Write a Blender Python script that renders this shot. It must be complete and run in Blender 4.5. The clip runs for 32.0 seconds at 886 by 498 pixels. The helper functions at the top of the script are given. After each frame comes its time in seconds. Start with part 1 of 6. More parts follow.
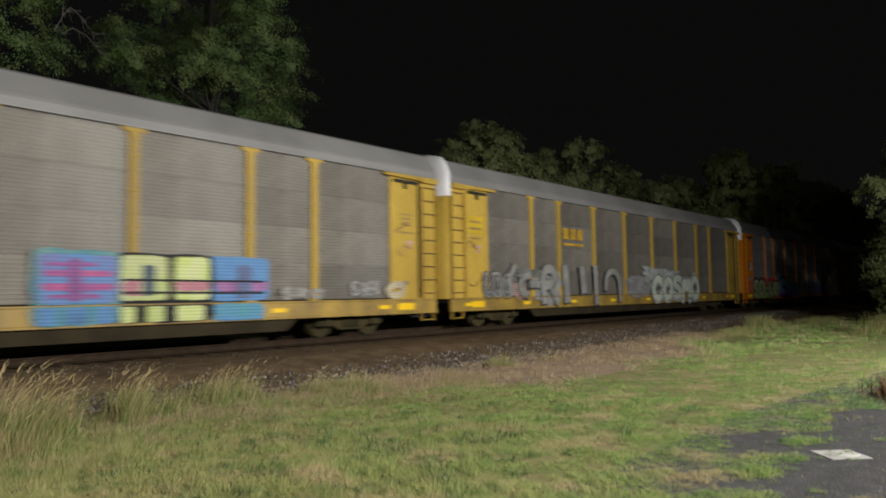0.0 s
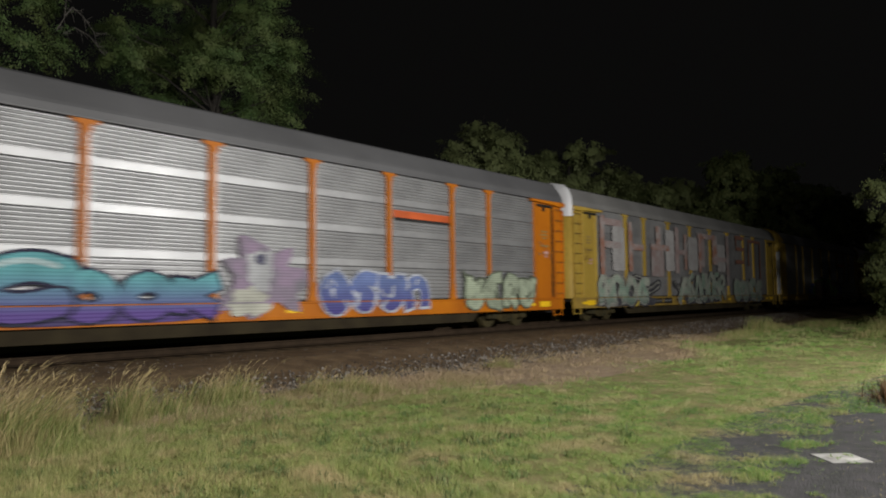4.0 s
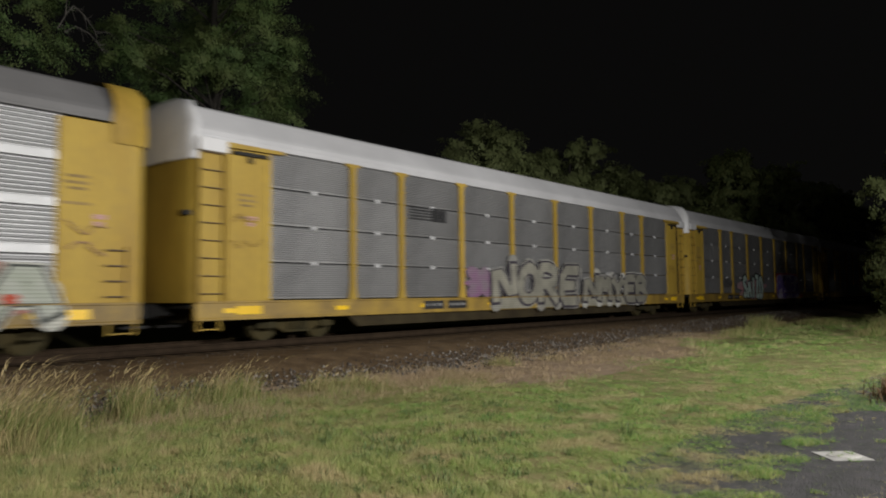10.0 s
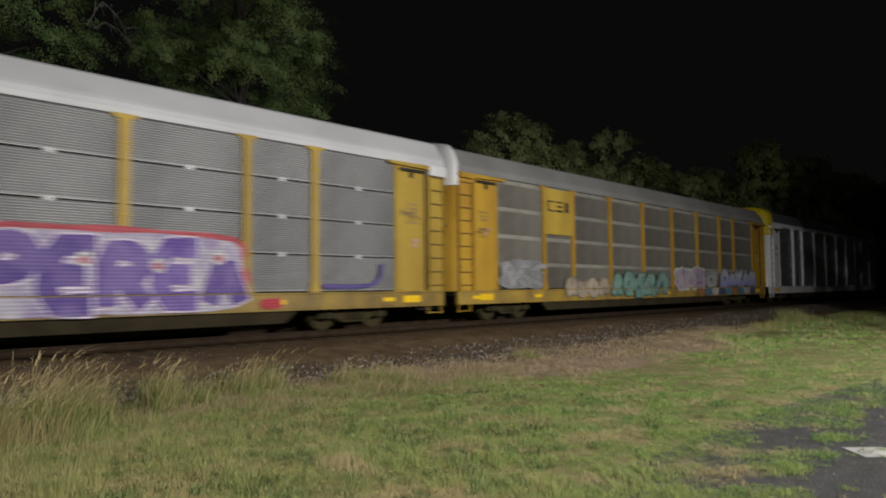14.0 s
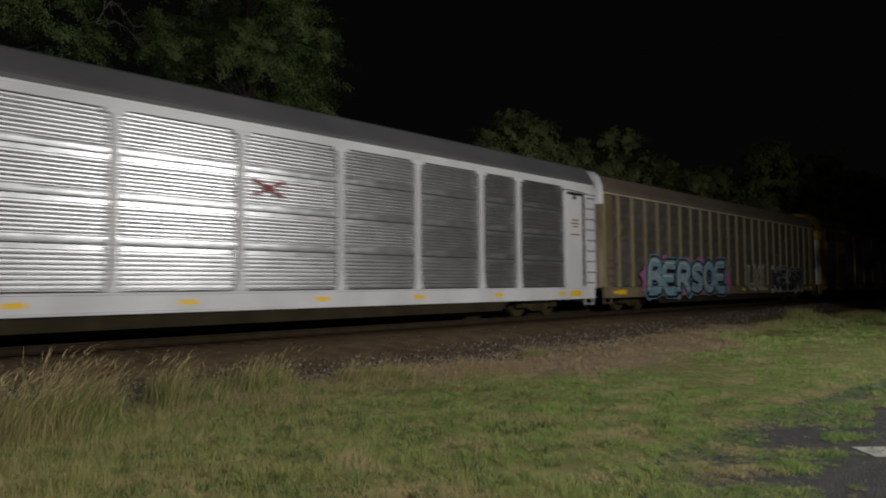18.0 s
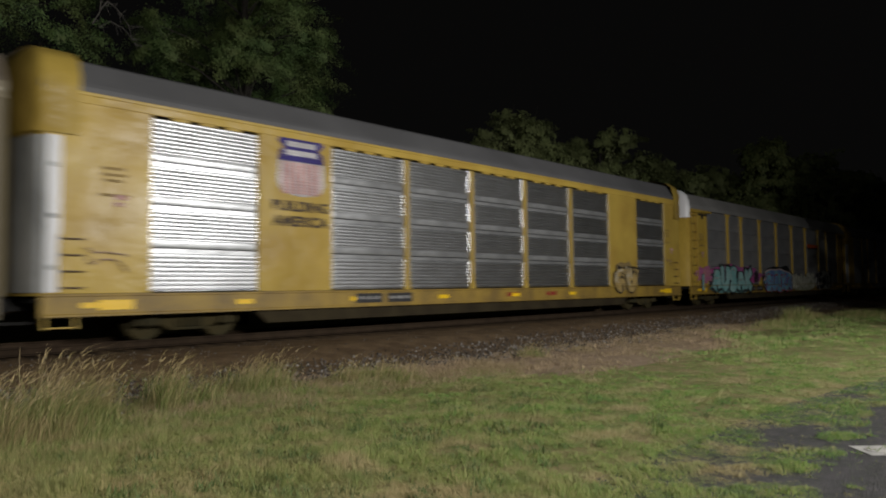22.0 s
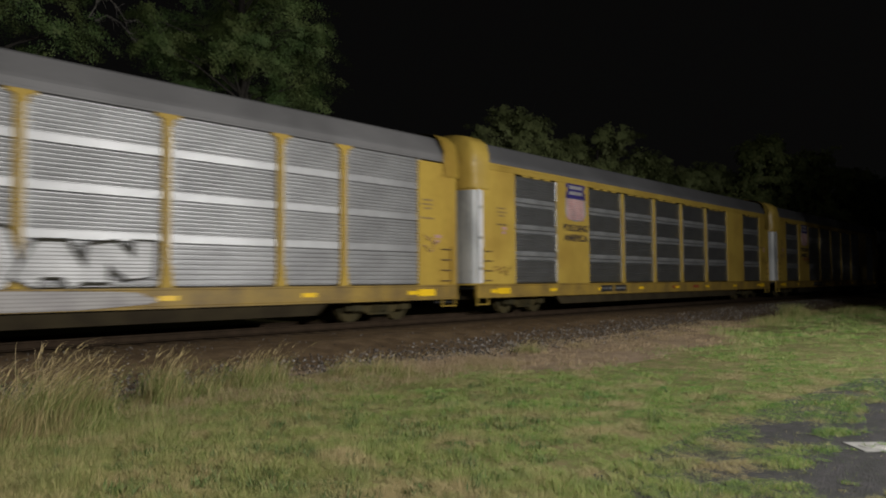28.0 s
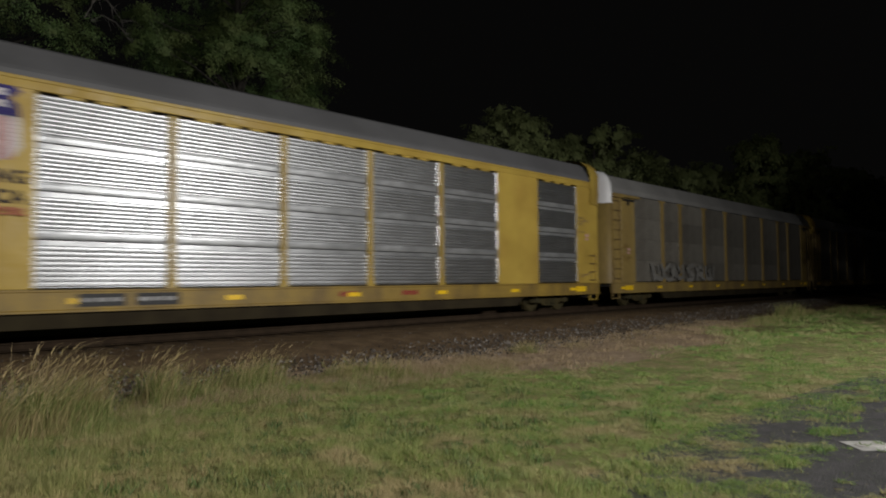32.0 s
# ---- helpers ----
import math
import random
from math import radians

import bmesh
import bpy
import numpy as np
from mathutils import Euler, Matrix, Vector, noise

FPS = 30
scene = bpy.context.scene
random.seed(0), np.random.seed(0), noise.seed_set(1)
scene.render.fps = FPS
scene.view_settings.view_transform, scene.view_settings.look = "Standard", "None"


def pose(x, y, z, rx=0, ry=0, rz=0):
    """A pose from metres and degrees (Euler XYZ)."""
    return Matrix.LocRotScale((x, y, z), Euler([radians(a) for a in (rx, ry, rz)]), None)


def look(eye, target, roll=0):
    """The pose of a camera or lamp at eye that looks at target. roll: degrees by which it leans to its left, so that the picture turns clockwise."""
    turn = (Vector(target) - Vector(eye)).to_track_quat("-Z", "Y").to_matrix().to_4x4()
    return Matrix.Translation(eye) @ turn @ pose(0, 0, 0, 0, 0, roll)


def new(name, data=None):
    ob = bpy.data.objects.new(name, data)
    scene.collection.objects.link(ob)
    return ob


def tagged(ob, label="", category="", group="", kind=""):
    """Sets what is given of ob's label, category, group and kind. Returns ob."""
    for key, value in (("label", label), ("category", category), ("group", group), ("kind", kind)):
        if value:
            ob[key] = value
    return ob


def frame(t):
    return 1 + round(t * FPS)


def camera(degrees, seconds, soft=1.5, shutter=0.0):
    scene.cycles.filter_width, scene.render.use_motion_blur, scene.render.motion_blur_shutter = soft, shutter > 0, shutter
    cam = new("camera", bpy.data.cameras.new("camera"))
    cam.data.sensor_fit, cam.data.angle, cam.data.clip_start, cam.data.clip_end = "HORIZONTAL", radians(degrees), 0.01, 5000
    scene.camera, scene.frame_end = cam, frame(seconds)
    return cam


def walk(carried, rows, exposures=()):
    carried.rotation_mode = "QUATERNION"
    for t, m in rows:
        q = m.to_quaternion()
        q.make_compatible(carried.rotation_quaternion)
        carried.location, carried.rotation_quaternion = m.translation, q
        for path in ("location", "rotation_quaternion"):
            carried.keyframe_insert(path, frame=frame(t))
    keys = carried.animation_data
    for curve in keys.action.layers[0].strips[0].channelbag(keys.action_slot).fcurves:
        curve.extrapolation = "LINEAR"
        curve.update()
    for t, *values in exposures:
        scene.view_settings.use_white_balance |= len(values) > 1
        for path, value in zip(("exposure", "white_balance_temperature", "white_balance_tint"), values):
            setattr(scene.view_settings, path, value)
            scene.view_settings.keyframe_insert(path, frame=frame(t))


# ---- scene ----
# World: the track runs along x, the camera stands on the grass verge, z = 0 is the lawn.
EYE_Z = 1.60
RAIL_Z = 0.49
TRACK_Y = 16.2
CAR_PITCH = 28.65
cam = camera(64.52, 32.0, soft=1.95, shutter=0.6)

# seconds, heading from the track's normal, tilt, lean (degrees)
EXPOSURE = [(0, 0.61), (6, 0.38), (8, 0.4), (9, 0.32), (12, 0.37), (14, 0.33), (16.5, 0.27), (17.2, 0.07), (18, -0.48), (19, -0.68), (20, 0.07), (21, 0.17), (22, 0.02), (23, -0.53), (24, -0.4), (24.6, -0.03), (25, 0.12), (29, 0.05), (30, -0.02), (31, -0.08), (32, -0.2)]
VIEW = (
    (0, 49.237, 3.793, -0.863), (0.5, 49.201, 3.846, -0.724), (1, 49.147, 3.871, -0.703), (1.5, 49.065, 3.858, -0.631),
    (2, 49.062, 3.849, -0.611), (2.5, 49.086, 3.878, -0.671), (3, 49.109, 3.927, -0.779), (3.5, 49.143, 3.904, -0.609),
    (4.5, 49.199, 3.904, -0.604), (5.5, 49.256, 3.905, -0.602), (6, 49.218, 3.919, -0.536), (6.5, 49.188, 3.917, -0.506),
    (7, 49.180, 3.916, -0.596), (7.5, 49.139, 3.933, -0.678), (8, 49.114, 3.928, -0.742), (8.5, 49.120, 3.903, -0.761),
    (9, 49.145, 3.883, -0.745), (9.5, 49.148, 3.840, -0.700), (10, 49.094, 3.758, -0.625), (10.5, 48.814, 3.641, -0.534),
    (11, 48.509, 3.588, -0.555), (11.5, 48.109, 3.491, -0.525), (12, 47.761, 3.350, -0.409), (12.5, 47.603, 3.311, -0.467),
    (13, 47.416, 3.264, -0.512), (13.5, 47.263, 3.220, -0.557), (14, 47.108, 3.176, -0.527), (14.5, 46.920, 3.134, -0.404),
    (15.5, 46.771, 3.089, -0.478), (16.5, 46.623, 3.044, -0.553), (17.5, 46.476, 3.005, -0.417), (18.5, 46.524, 3.033, -0.480),
    (19.5, 46.534, 3.031, -0.531), (20.5, 46.605, 3.027, -0.547), (21.5, 46.674, 3.059, -0.636), (22, 46.719, 3.033, -0.566),
    (22.5, 46.780, 3.020, -0.544), (23, 46.832, 2.990, -0.540), (23.5, 46.843, 2.938, -0.544), (24.5, 46.836, 2.856, -0.478),
    (25.5, 46.921, 2.781, -0.348), (26.5, 46.934, 2.743, -0.364), (27.5, 46.948, 2.704, -0.381), (28.5, 46.975, 2.679, -0.422),
    (29.5, 47.009, 2.714, -0.495), (30, 47.049, 2.694, -0.470), (30.5, 47.112, 2.696, -0.485), (31, 47.148, 2.700, -0.500),
    (31.5, 47.172, 2.700, -0.496), (32, 47.218, 2.700, -0.487),
)
walk(cam, [(t, pose(0, 0, EYE_Z, 90 + p, 0, -h) @ pose(0, 0, 0, 0, 0, r)) for t, h, p, r in VIEW],
     exposures=EXPOSURE)

# night: a nearly black sky and pole lamps along the parking lot behind the camera
world = bpy.data.worlds.new("night_sky")
world.use_nodes = True
scene.world = world
world.node_tree.nodes["Background"].inputs[0].default_value = (0.6, 0.58, 0.56, 1)
world.node_tree.nodes["Background"].inputs[1].default_value = 0.0037

for place, watts, warm in (((16.5, -7.0, 6.6), 10000, (1.0, 0.98, 0.94)), ((1.5, -6.0, 6.4), 6300, (1.0, 0.97, 0.92))):
    lamp_data = bpy.data.lights.new("lot_lamp", "SPOT")
    lamp_data.energy, lamp_data.color, lamp_data.shadow_soft_size = watts, warm, 0.3
    lamp_data.spot_size, lamp_data.spot_blend = radians(176), 1.0
    new("lot_lamp", lamp_data).matrix_basis = look(place, (place[0] + 0.3, 16.0, 3.0))


# ---- materials ----
def material(name, color, rough=0.6, metal=0.0, vary=0.25, scale=1.5, fine=18.0, bump=0.15, other=None, streak=0.0, spec=0.5, ribs=0.0, depth=0.02):
    """Paint or metal with wear at two scales; other: the second colour of its stains; streak: rain streaks down the sides; ribs: pitch of pressed ribs."""
    m = bpy.data.materials.new(name)
    m.use_nodes = True
    nt = m.node_tree
    n, link = nt.nodes, nt.links
    bsdf = n["Principled BSDF"]
    co = n.new("ShaderNodeTexCoord")
    big = n.new("ShaderNodeTexNoise")
    big.inputs["Scale"].default_value, big.inputs["Detail"].default_value = scale, 5
    small = n.new("ShaderNodeTexNoise")
    small.inputs["Scale"].default_value, small.inputs["Detail"].default_value = fine, 3
    src = co.outputs["Object"]
    if streak:
        mp = n.new("ShaderNodeMapping")
        mp.inputs["Scale"].default_value = (1, 1, 1 - streak)
        link.new(src, mp.inputs["Vector"])
        src = mp.outputs["Vector"]
    link.new(src, big.inputs["Vector"])
    link.new(src, small.inputs["Vector"])
    c = Vector(color)
    o = Vector(other) if other else c * (1 - vary)
    ramp = n.new("ShaderNodeValToRGB")
    ramp.color_ramp.elements[0].position, ramp.color_ramp.elements[1].position = 0.35, 0.62
    ramp.color_ramp.elements[0].color, ramp.color_ramp.elements[1].color = (*o, 1), (*c, 1)
    link.new(big.outputs["Fac"], ramp.inputs["Fac"])
    mix = n.new("ShaderNodeMix")
    mix.data_type, mix.blend_type = "RGBA", "MULTIPLY"
    mix.inputs["Factor"].default_value = min(1.0, vary * 1.2)
    link.new(ramp.outputs["Color"], mix.inputs["A"])
    link.new(small.outputs["Fac"], mix.inputs["B"])
    bright = n.new("ShaderNodeMix")
    bright.data_type, bright.blend_type = "RGBA", "MULTIPLY"
    link.new(mix.outputs["Result"], bright.inputs["A"])
    info = n.new("ShaderNodeObjectInfo")
    span = n.new("ShaderNodeMapRange")
    span.inputs["To Min"].default_value, span.inputs["To Max"].default_value = 1 - vary * 0.4, 1 + vary * 0.4
    link.new(info.outputs["Random"], span.inputs["Value"])
    link.new(span.outputs["Result"], bright.inputs["B"])
    bright.inputs["Factor"].default_value = 1.0
    link.new(bright.outputs["Result"], bsdf.inputs["Base Color"])
    rr = n.new("ShaderNodeMapRange")
    rr.inputs["To Min"].default_value, rr.inputs["To Max"].default_value = max(0.05, rough - 0.12), min(1, rough + 0.12)
    link.new(small.outputs["Fac"], rr.inputs["Value"])
    link.new(rr.outputs["Result"], bsdf.inputs["Roughness"])
    bsdf.inputs["Metallic"].default_value = metal
    bsdf.inputs["Specular IOR Level"].default_value = spec
    b = n.new("ShaderNodeBump")
    b.inputs["Strength"].default_value, b.inputs["Distance"].default_value = bump, depth
    link.new(small.outputs["Fac"], b.inputs["Height"])
    if ribs:
        wave = n.new("ShaderNodeTexWave")
        wave.bands_direction = "Z"
        wave.inputs["Scale"].default_value = 0.314 / ribs
        link.new(co.outputs["Object"], wave.inputs["Vector"])
        b2 = n.new("ShaderNodeBump")
        b2.inputs["Strength"].default_value, b2.inputs["Distance"].default_value = 0.6, 0.02
        link.new(wave.outputs["Fac"], b2.inputs["Height"])
        link.new(b.outputs["Normal"], b2.inputs["Normal"])
        b = b2
    link.new(b.outputs["Normal"], bsdf.inputs["Normal"])
    return m


def blades(name, ramp_colors, rough=0.7, patch=None, scale=0.8, spread=(0.4, 0.68), patch2=None, scale2=5.0, share=1.0, dry=None):
    """Leaves and blades: one colour an island out of the ramp, shifted in patches."""
    m = bpy.data.materials.new(name)
    m.use_nodes = True
    n, link = m.node_tree.nodes, m.node_tree.links
    bsdf = n["Principled BSDF"]
    geo = n.new("ShaderNodeNewGeometry")
    ramp = n.new("ShaderNodeValToRGB")
    e = ramp.color_ramp.elements
    while len(e) < len(ramp_colors):
        e.new(0.5)
    for k, c in enumerate(ramp_colors):
        e[k].position, e[k].color = k / (len(ramp_colors) - 1), (*c, 1)
    link.new(geo.outputs["Random Per Island"], ramp.inputs["Fac"])
    out = ramp.outputs["Color"]
    for tint, size in ((patch2, scale2), (patch, scale)):
        if not tint:
            continue
        noi = n.new("ShaderNodeTexNoise")
        noi.inputs["Scale"].default_value, noi.inputs["Detail"].default_value = size, 6
        link.new(geo.outputs["Position"], noi.inputs["Vector"])
        r2 = n.new("ShaderNodeMapRange")
        r2.inputs["From Min"].default_value, r2.inputs["From Max"].default_value = spread
        link.new(noi.outputs["Fac"], r2.inputs["Value"])
        mix = n.new("ShaderNodeMix")
        mix.data_type = "RGBA"
        r2.inputs["To Max"].default_value = share
        link.new(r2.outputs["Result"], mix.inputs["Factor"])
        link.new(out, mix.inputs["A"])
        mix.inputs["B"].default_value = (*tint, 1)
        out = mix.outputs["Result"]
    if dry:
        # drier towards the western end of the verge
        split, span, mix = n.new("ShaderNodeSeparateXYZ"), n.new("ShaderNodeMapRange"), n.new("ShaderNodeMix")
        mix.data_type = "RGBA"
        link.new(geo.outputs["Position"], split.inputs[0])
        link.new(split.outputs["X"], span.inputs["Value"])
        span.inputs["From Min"].default_value, span.inputs["From Max"].default_value = 1.5, 8.0
        span.inputs["To Min"].default_value, span.inputs["To Max"].default_value = 0.55, 0.0
        link.new(span.outputs["Result"], mix.inputs["Factor"])
        link.new(out, mix.inputs["A"])
        mix.inputs["B"].default_value = (*dry, 1)
        out = mix.outputs["Result"]
    link.new(out, bsdf.inputs["Base Color"])
    bsdf.inputs["Roughness"].default_value = rough
    bsdf.inputs["Specular IOR Level"].default_value = 0.25
    return m


YELLOW = material("yellow_paint", (0.54, 0.37, 0.065), 0.55, vary=0.38, scale=1.1, other=(0.42, 0.27, 0.05), streak=0.75, bump=0.04, spec=0.22)
ORANGE = material("orange_paint", (0.6, 0.19, 0.008), 0.55, vary=0.3, scale=0.8, other=(0.46, 0.13, 0.01), streak=0.75, spec=0.22)
UPYELLOW = material("glossy_yellow_paint", (0.51, 0.36, 0.075), 0.36, vary=0.24, scale=0.6, fine=1.6, other=(0.42, 0.28, 0.06), bump=1.0, depth=0.045, spec=0.32)
WHITE = material("white_paint", (0.74, 0.74, 0.76), 0.4, vary=0.16, scale=0.8, streak=0.6)
DOOR_GREY = material("scuffed_white_paint", (0.52, 0.53, 0.53), 0.5, 0.2, vary=0.4, scale=1.6, streak=0.7, other=(0.3, 0.31, 0.31))
CREAM = material("cream_paint", (0.4, 0.345, 0.2), 0.5, vary=0.3, scale=0.8, streak=0.6, other=(0.3, 0.25, 0.14), bump=0.04)
BEIGE_END = material("dirty_beige_paint", (0.24, 0.2, 0.12), 0.55, vary=0.4, scale=0.9, streak=0.5, other=(0.15, 0.12, 0.07))
EAVE_CREAM = material("pale_cream_paint", (0.5, 0.455, 0.34), 0.4, vary=0.25, scale=0.8)
YELLOW_DULL = material("dirty_yellow_paint", (0.34, 0.24, 0.07), 0.6, vary=0.4, scale=1.1, other=(0.22, 0.15, 0.06), streak=0.75)
SILL_YELLOW = material("grimy_yellow_sill_paint", (0.47, 0.31, 0.055), 0.55, vary=0.45, scale=1.3, other=(0.26, 0.17, 0.05), streak=0.3, bump=0.05)
MARK = material("faded_dark_lettering", (0.34, 0.23, 0.07), 0.7, vary=0.3)
AMBER = material("amber_paint", (0.5, 0.3, 0.035), 0.6, vary=0.3, scale=1.0, other=(0.4, 0.22, 0.03), streak=0.6, bump=0.04, spec=0.25)
LEMON = material("lemon_yellow_paint", (0.5, 0.39, 0.012), 0.55, vary=0.25, scale=1.0, bump=0.04, spec=0.25)
NEW_BAND = material("polished_galvanised_band", (0.66, 0.67, 0.69), 0.33, 0.85, vary=0.2, scale=1.6, fine=3, bump=0.5, depth=0.03, other=(0.46, 0.47, 0.48))
GALV_BAND = material("bright_galvanised_band", (0.54, 0.55, 0.565), 0.34, 0.65, vary=0.2, scale=1.6, fine=3, bump=0.5, depth=0.03, other=(0.38, 0.385, 0.4))
PALE_BAND = material("pale_worn_band", (0.36, 0.345, 0.3), 0.55, 0.1, vary=0.35, scale=1.0, fine=4, bump=0.4, depth=0.03, other=(0.27, 0.26, 0.225))
RED = material("red_paint", (0.3, 0.02, 0.02), 0.6)
GALV = material("galvanised_steel", (0.64, 0.65, 0.67), 0.4, 1.0, vary=0.14, scale=1.2, fine=9, bump=0.015)
# darker grey for groove and slot bottoms: their shade is put into the colour
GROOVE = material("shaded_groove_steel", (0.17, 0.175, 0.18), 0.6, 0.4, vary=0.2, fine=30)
GALV_NEW = material("new_galvanised_steel", (0.7, 0.71, 0.73), 0.4, 1.0, vary=0.14, scale=1.2, fine=9, bump=0.015)
GALV_MID = material("dulled_galvanised_steel", (0.45, 0.452, 0.46), 0.49, 0.66, vary=0.2, scale=1.0, fine=9, bump=0.02)
GALV_DULL = material("weathered_steel", (0.37, 0.368, 0.37), 0.55, 0.45, vary=0.3, scale=0.9, fine=10, streak=0.5, bump=0.03)
GALV_DARK = material("grimy_steel", (0.31, 0.292, 0.255), 0.58, 0.45, vary=0.4, scale=0.7, fine=10, streak=0.6, bump=0.03, other=(0.2, 0.18, 0.15))
BEIGE = material("beige_grimy_steel", (0.25, 0.222, 0.178), 0.4, 0.5, vary=0.35, scale=0.8, fine=1.9, streak=0.1, bump=0.9, depth=0.05, spec=0.4, other=(0.2, 0.173, 0.135))
ROOF_GREY = material("grey_roof_steel", (0.25, 0.246, 0.238), 0.6, 0.1, vary=0.2, scale=0.5, streak=0.3)
ROOF_DULL = material("dull_grey_roof", (0.19, 0.187, 0.19), 0.65, 0.1, vary=0.25, scale=0.5, streak=0.3)
ROOF_DARK = material("dark_grey_roof", (0.13, 0.13, 0.135), 0.6, 0.1, vary=0.2, scale=0.5)
ROOF_WHITE = material("white_roof", (0.58, 0.58, 0.6), 0.6, 0.05, vary=0.15, scale=0.5)
ROOF_BROWN = material("brown_roof", (0.17, 0.14, 0.105), 0.6, 0.1, vary=0.2, scale=0.5)
BLACK = material("black_steel", (0.018, 0.017, 0.016), 0.75, 0.1, vary=0.4, scale=3)
RUSTY = material("dusty_brown_steel", (0.05, 0.044, 0.024), 0.9, 0.0, vary=0.4, scale=3, other=(0.07, 0.055, 0.024), spec=0.1)
# dark brown rungs: the colour stands in for the shadow lines they throw
RUNG = material("rung_shadow_steel", (0.13, 0.085, 0.045), 0.7, 0.2, vary=0.4, scale=4)
REFLECT = material("yellow_reflective_tape", (0.95, 0.6, 0.02), 0.35, vary=0.1)
SIGN_YELLOW = material("yellow_sign_paint", (0.66, 0.44, 0.03), 0.5, vary=0.2)
SIGN_BLACK = material("black_lettering", (0.02, 0.02, 0.022), 0.6, vary=0.2)
ORANGE_STRIP = material("faded_orange_paint", (0.7, 0.13, 0.03), 0.5, vary=0.3)
BALLAST = material("brown_ballast_bed", (0.2, 0.138, 0.08), 0.95, vary=0.5, scale=2.2, fine=14, bump=0.8, other=(0.12, 0.08, 0.046), spec=0.1)
STONE = blades("ballast_stone", ((0.04, 0.032, 0.026), (0.07, 0.057, 0.046), (0.1, 0.085, 0.072), (0.27, 0.25, 0.23)), 0.9)
SOIL = material("lawn_soil", (0.27, 0.215, 0.115), 0.95, vary=0.4, scale=3.0, fine=14, bump=0.6, other=(0.15, 0.18, 0.06), spec=0.1)
DIRT = material("dry_dirt", (0.36, 0.27, 0.19), 0.95, vary=0.4, scale=2.2, fine=16, bump=0.8, other=(0.25, 0.185, 0.125), spec=0.1)
ASPHALT = material("worn_asphalt", (0.074, 0.07, 0.073), 0.92, vary=0.45, scale=5.0, fine=45, bump=0.8, other=(0.05, 0.05, 0.048), spec=0.3)
RAIL_STEEL = material("rusty_rail", (0.05, 0.034, 0.022), 0.95, 0.0, vary=0.3, scale=3, spec=0.1)
TIE_WOOD = material("creosoted_timber", (0.085, 0.058, 0.036), 0.95, vary=0.4, scale=3, spec=0.1)
BARK = material("grey_bark", (0.06, 0.052, 0.042), 0.9, vary=0.4, scale=4, bump=0.9)
PALE_BARK = material("bleached_dead_wood", (0.15, 0.138, 0.12), 0.9, vary=0.4, scale=5, bump=0.6)
GRASS = blades("grass_blades", ((0.085, 0.185, 0.035), (0.12, 0.245, 0.046), (0.16, 0.295, 0.058), (0.215, 0.325, 0.072), (0.31, 0.33, 0.11), (0.46, 0.41, 0.21)), patch=(0.42, 0.335, 0.19), scale=1.4, spread=(0.48, 0.64), patch2=(0.08, 0.2, 0.045), scale2=3.0, share=0.8, dry=(0.32, 0.225, 0.11))
TALL = blades("unmown_grass", ((0.1, 0.15, 0.036), (0.15, 0.2, 0.05), (0.225, 0.24, 0.08), (0.38, 0.31, 0.155)), patch=(0.32, 0.235, 0.12), scale=2.2, spread=(0.48, 0.64), share=0.62)
STRAW = blades("dry_stalks", ((0.24, 0.2, 0.08), (0.4, 0.31, 0.15), (0.54, 0.43, 0.26)), patch=(0.27, 0.22, 0.085), scale=1.2, share=0.6)
WEED_LEAF = blades("broad_weed_leaves", ((0.07, 0.12, 0.04), (0.085, 0.15, 0.05), (0.12, 0.17, 0.055), (0.17, 0.19, 0.07)), patch=(0.14, 0.13, 0.06), scale=1.6, share=0.6)
DRY_TUFT = blades("dead_grass_tufts", ((0.19, 0.145, 0.08), (0.34, 0.25, 0.16), (0.46, 0.35, 0.23)), patch=(0.24, 0.2, 0.09), scale=1.0, share=0.7)
RED_WEED = blades("red_brown_weeds", ((0.09, 0.045, 0.02), (0.14, 0.075, 0.035), (0.1, 0.09, 0.035)))
LEAF_A = blades("lobed_leaves", ((0.052, 0.096, 0.03), (0.07, 0.122, 0.037), (0.092, 0.142, 0.044)), 0.6, patch=(0.115, 0.142, 0.046), scale=0.5)
UNDER = material("sooty_brown_steel", (0.055, 0.044, 0.024), 0.9, 0.0, vary=0.4, scale=1.4, other=(0.035, 0.027, 0.017), spec=0.1)
# leaf colours lifted to make up for lamp light lost over the distance
LEAF_C = blades("pale_lifted_leaves", ((0.13, 0.18, 0.065), (0.21, 0.25, 0.095), (0.27, 0.3, 0.11)), 0.6)
LEAF_B = blades("lifted_leaves", ((0.19, 0.235, 0.095), (0.23, 0.275, 0.11), (0.27, 0.31, 0.12)), 0.6, patch=(0.21, 0.235, 0.105), scale=0.35)


# ---- mesh helpers ----
def raw_mesh(name, verts, faces, smooth=False):
    me = bpy.data.meshes.new(name)
    me.from_pydata([tuple(v) for v in verts], [], faces)
    if smooth:
        me.polygons.foreach_set("use_smooth", [True] * len(me.polygons))
    me.update()
    return me


def part(name, data, mat, parent, label="", at=None):
    """One mesh object under a thing or part; data: a bmesh or a mesh that alike parts share."""
    if isinstance(data, bmesh.types.BMesh):
        me = bpy.data.meshes.new(name)
        data.normal_update()
        data.to_mesh(me)
        data.free()
    else:
        me = data
    if not me.materials:
        me.materials.append(mat)
    ob = new(name, me)
    ob.parent = parent
    if at is not None:
        ob.matrix_basis = at
    if label:
        ob["label"] = label
    return ob


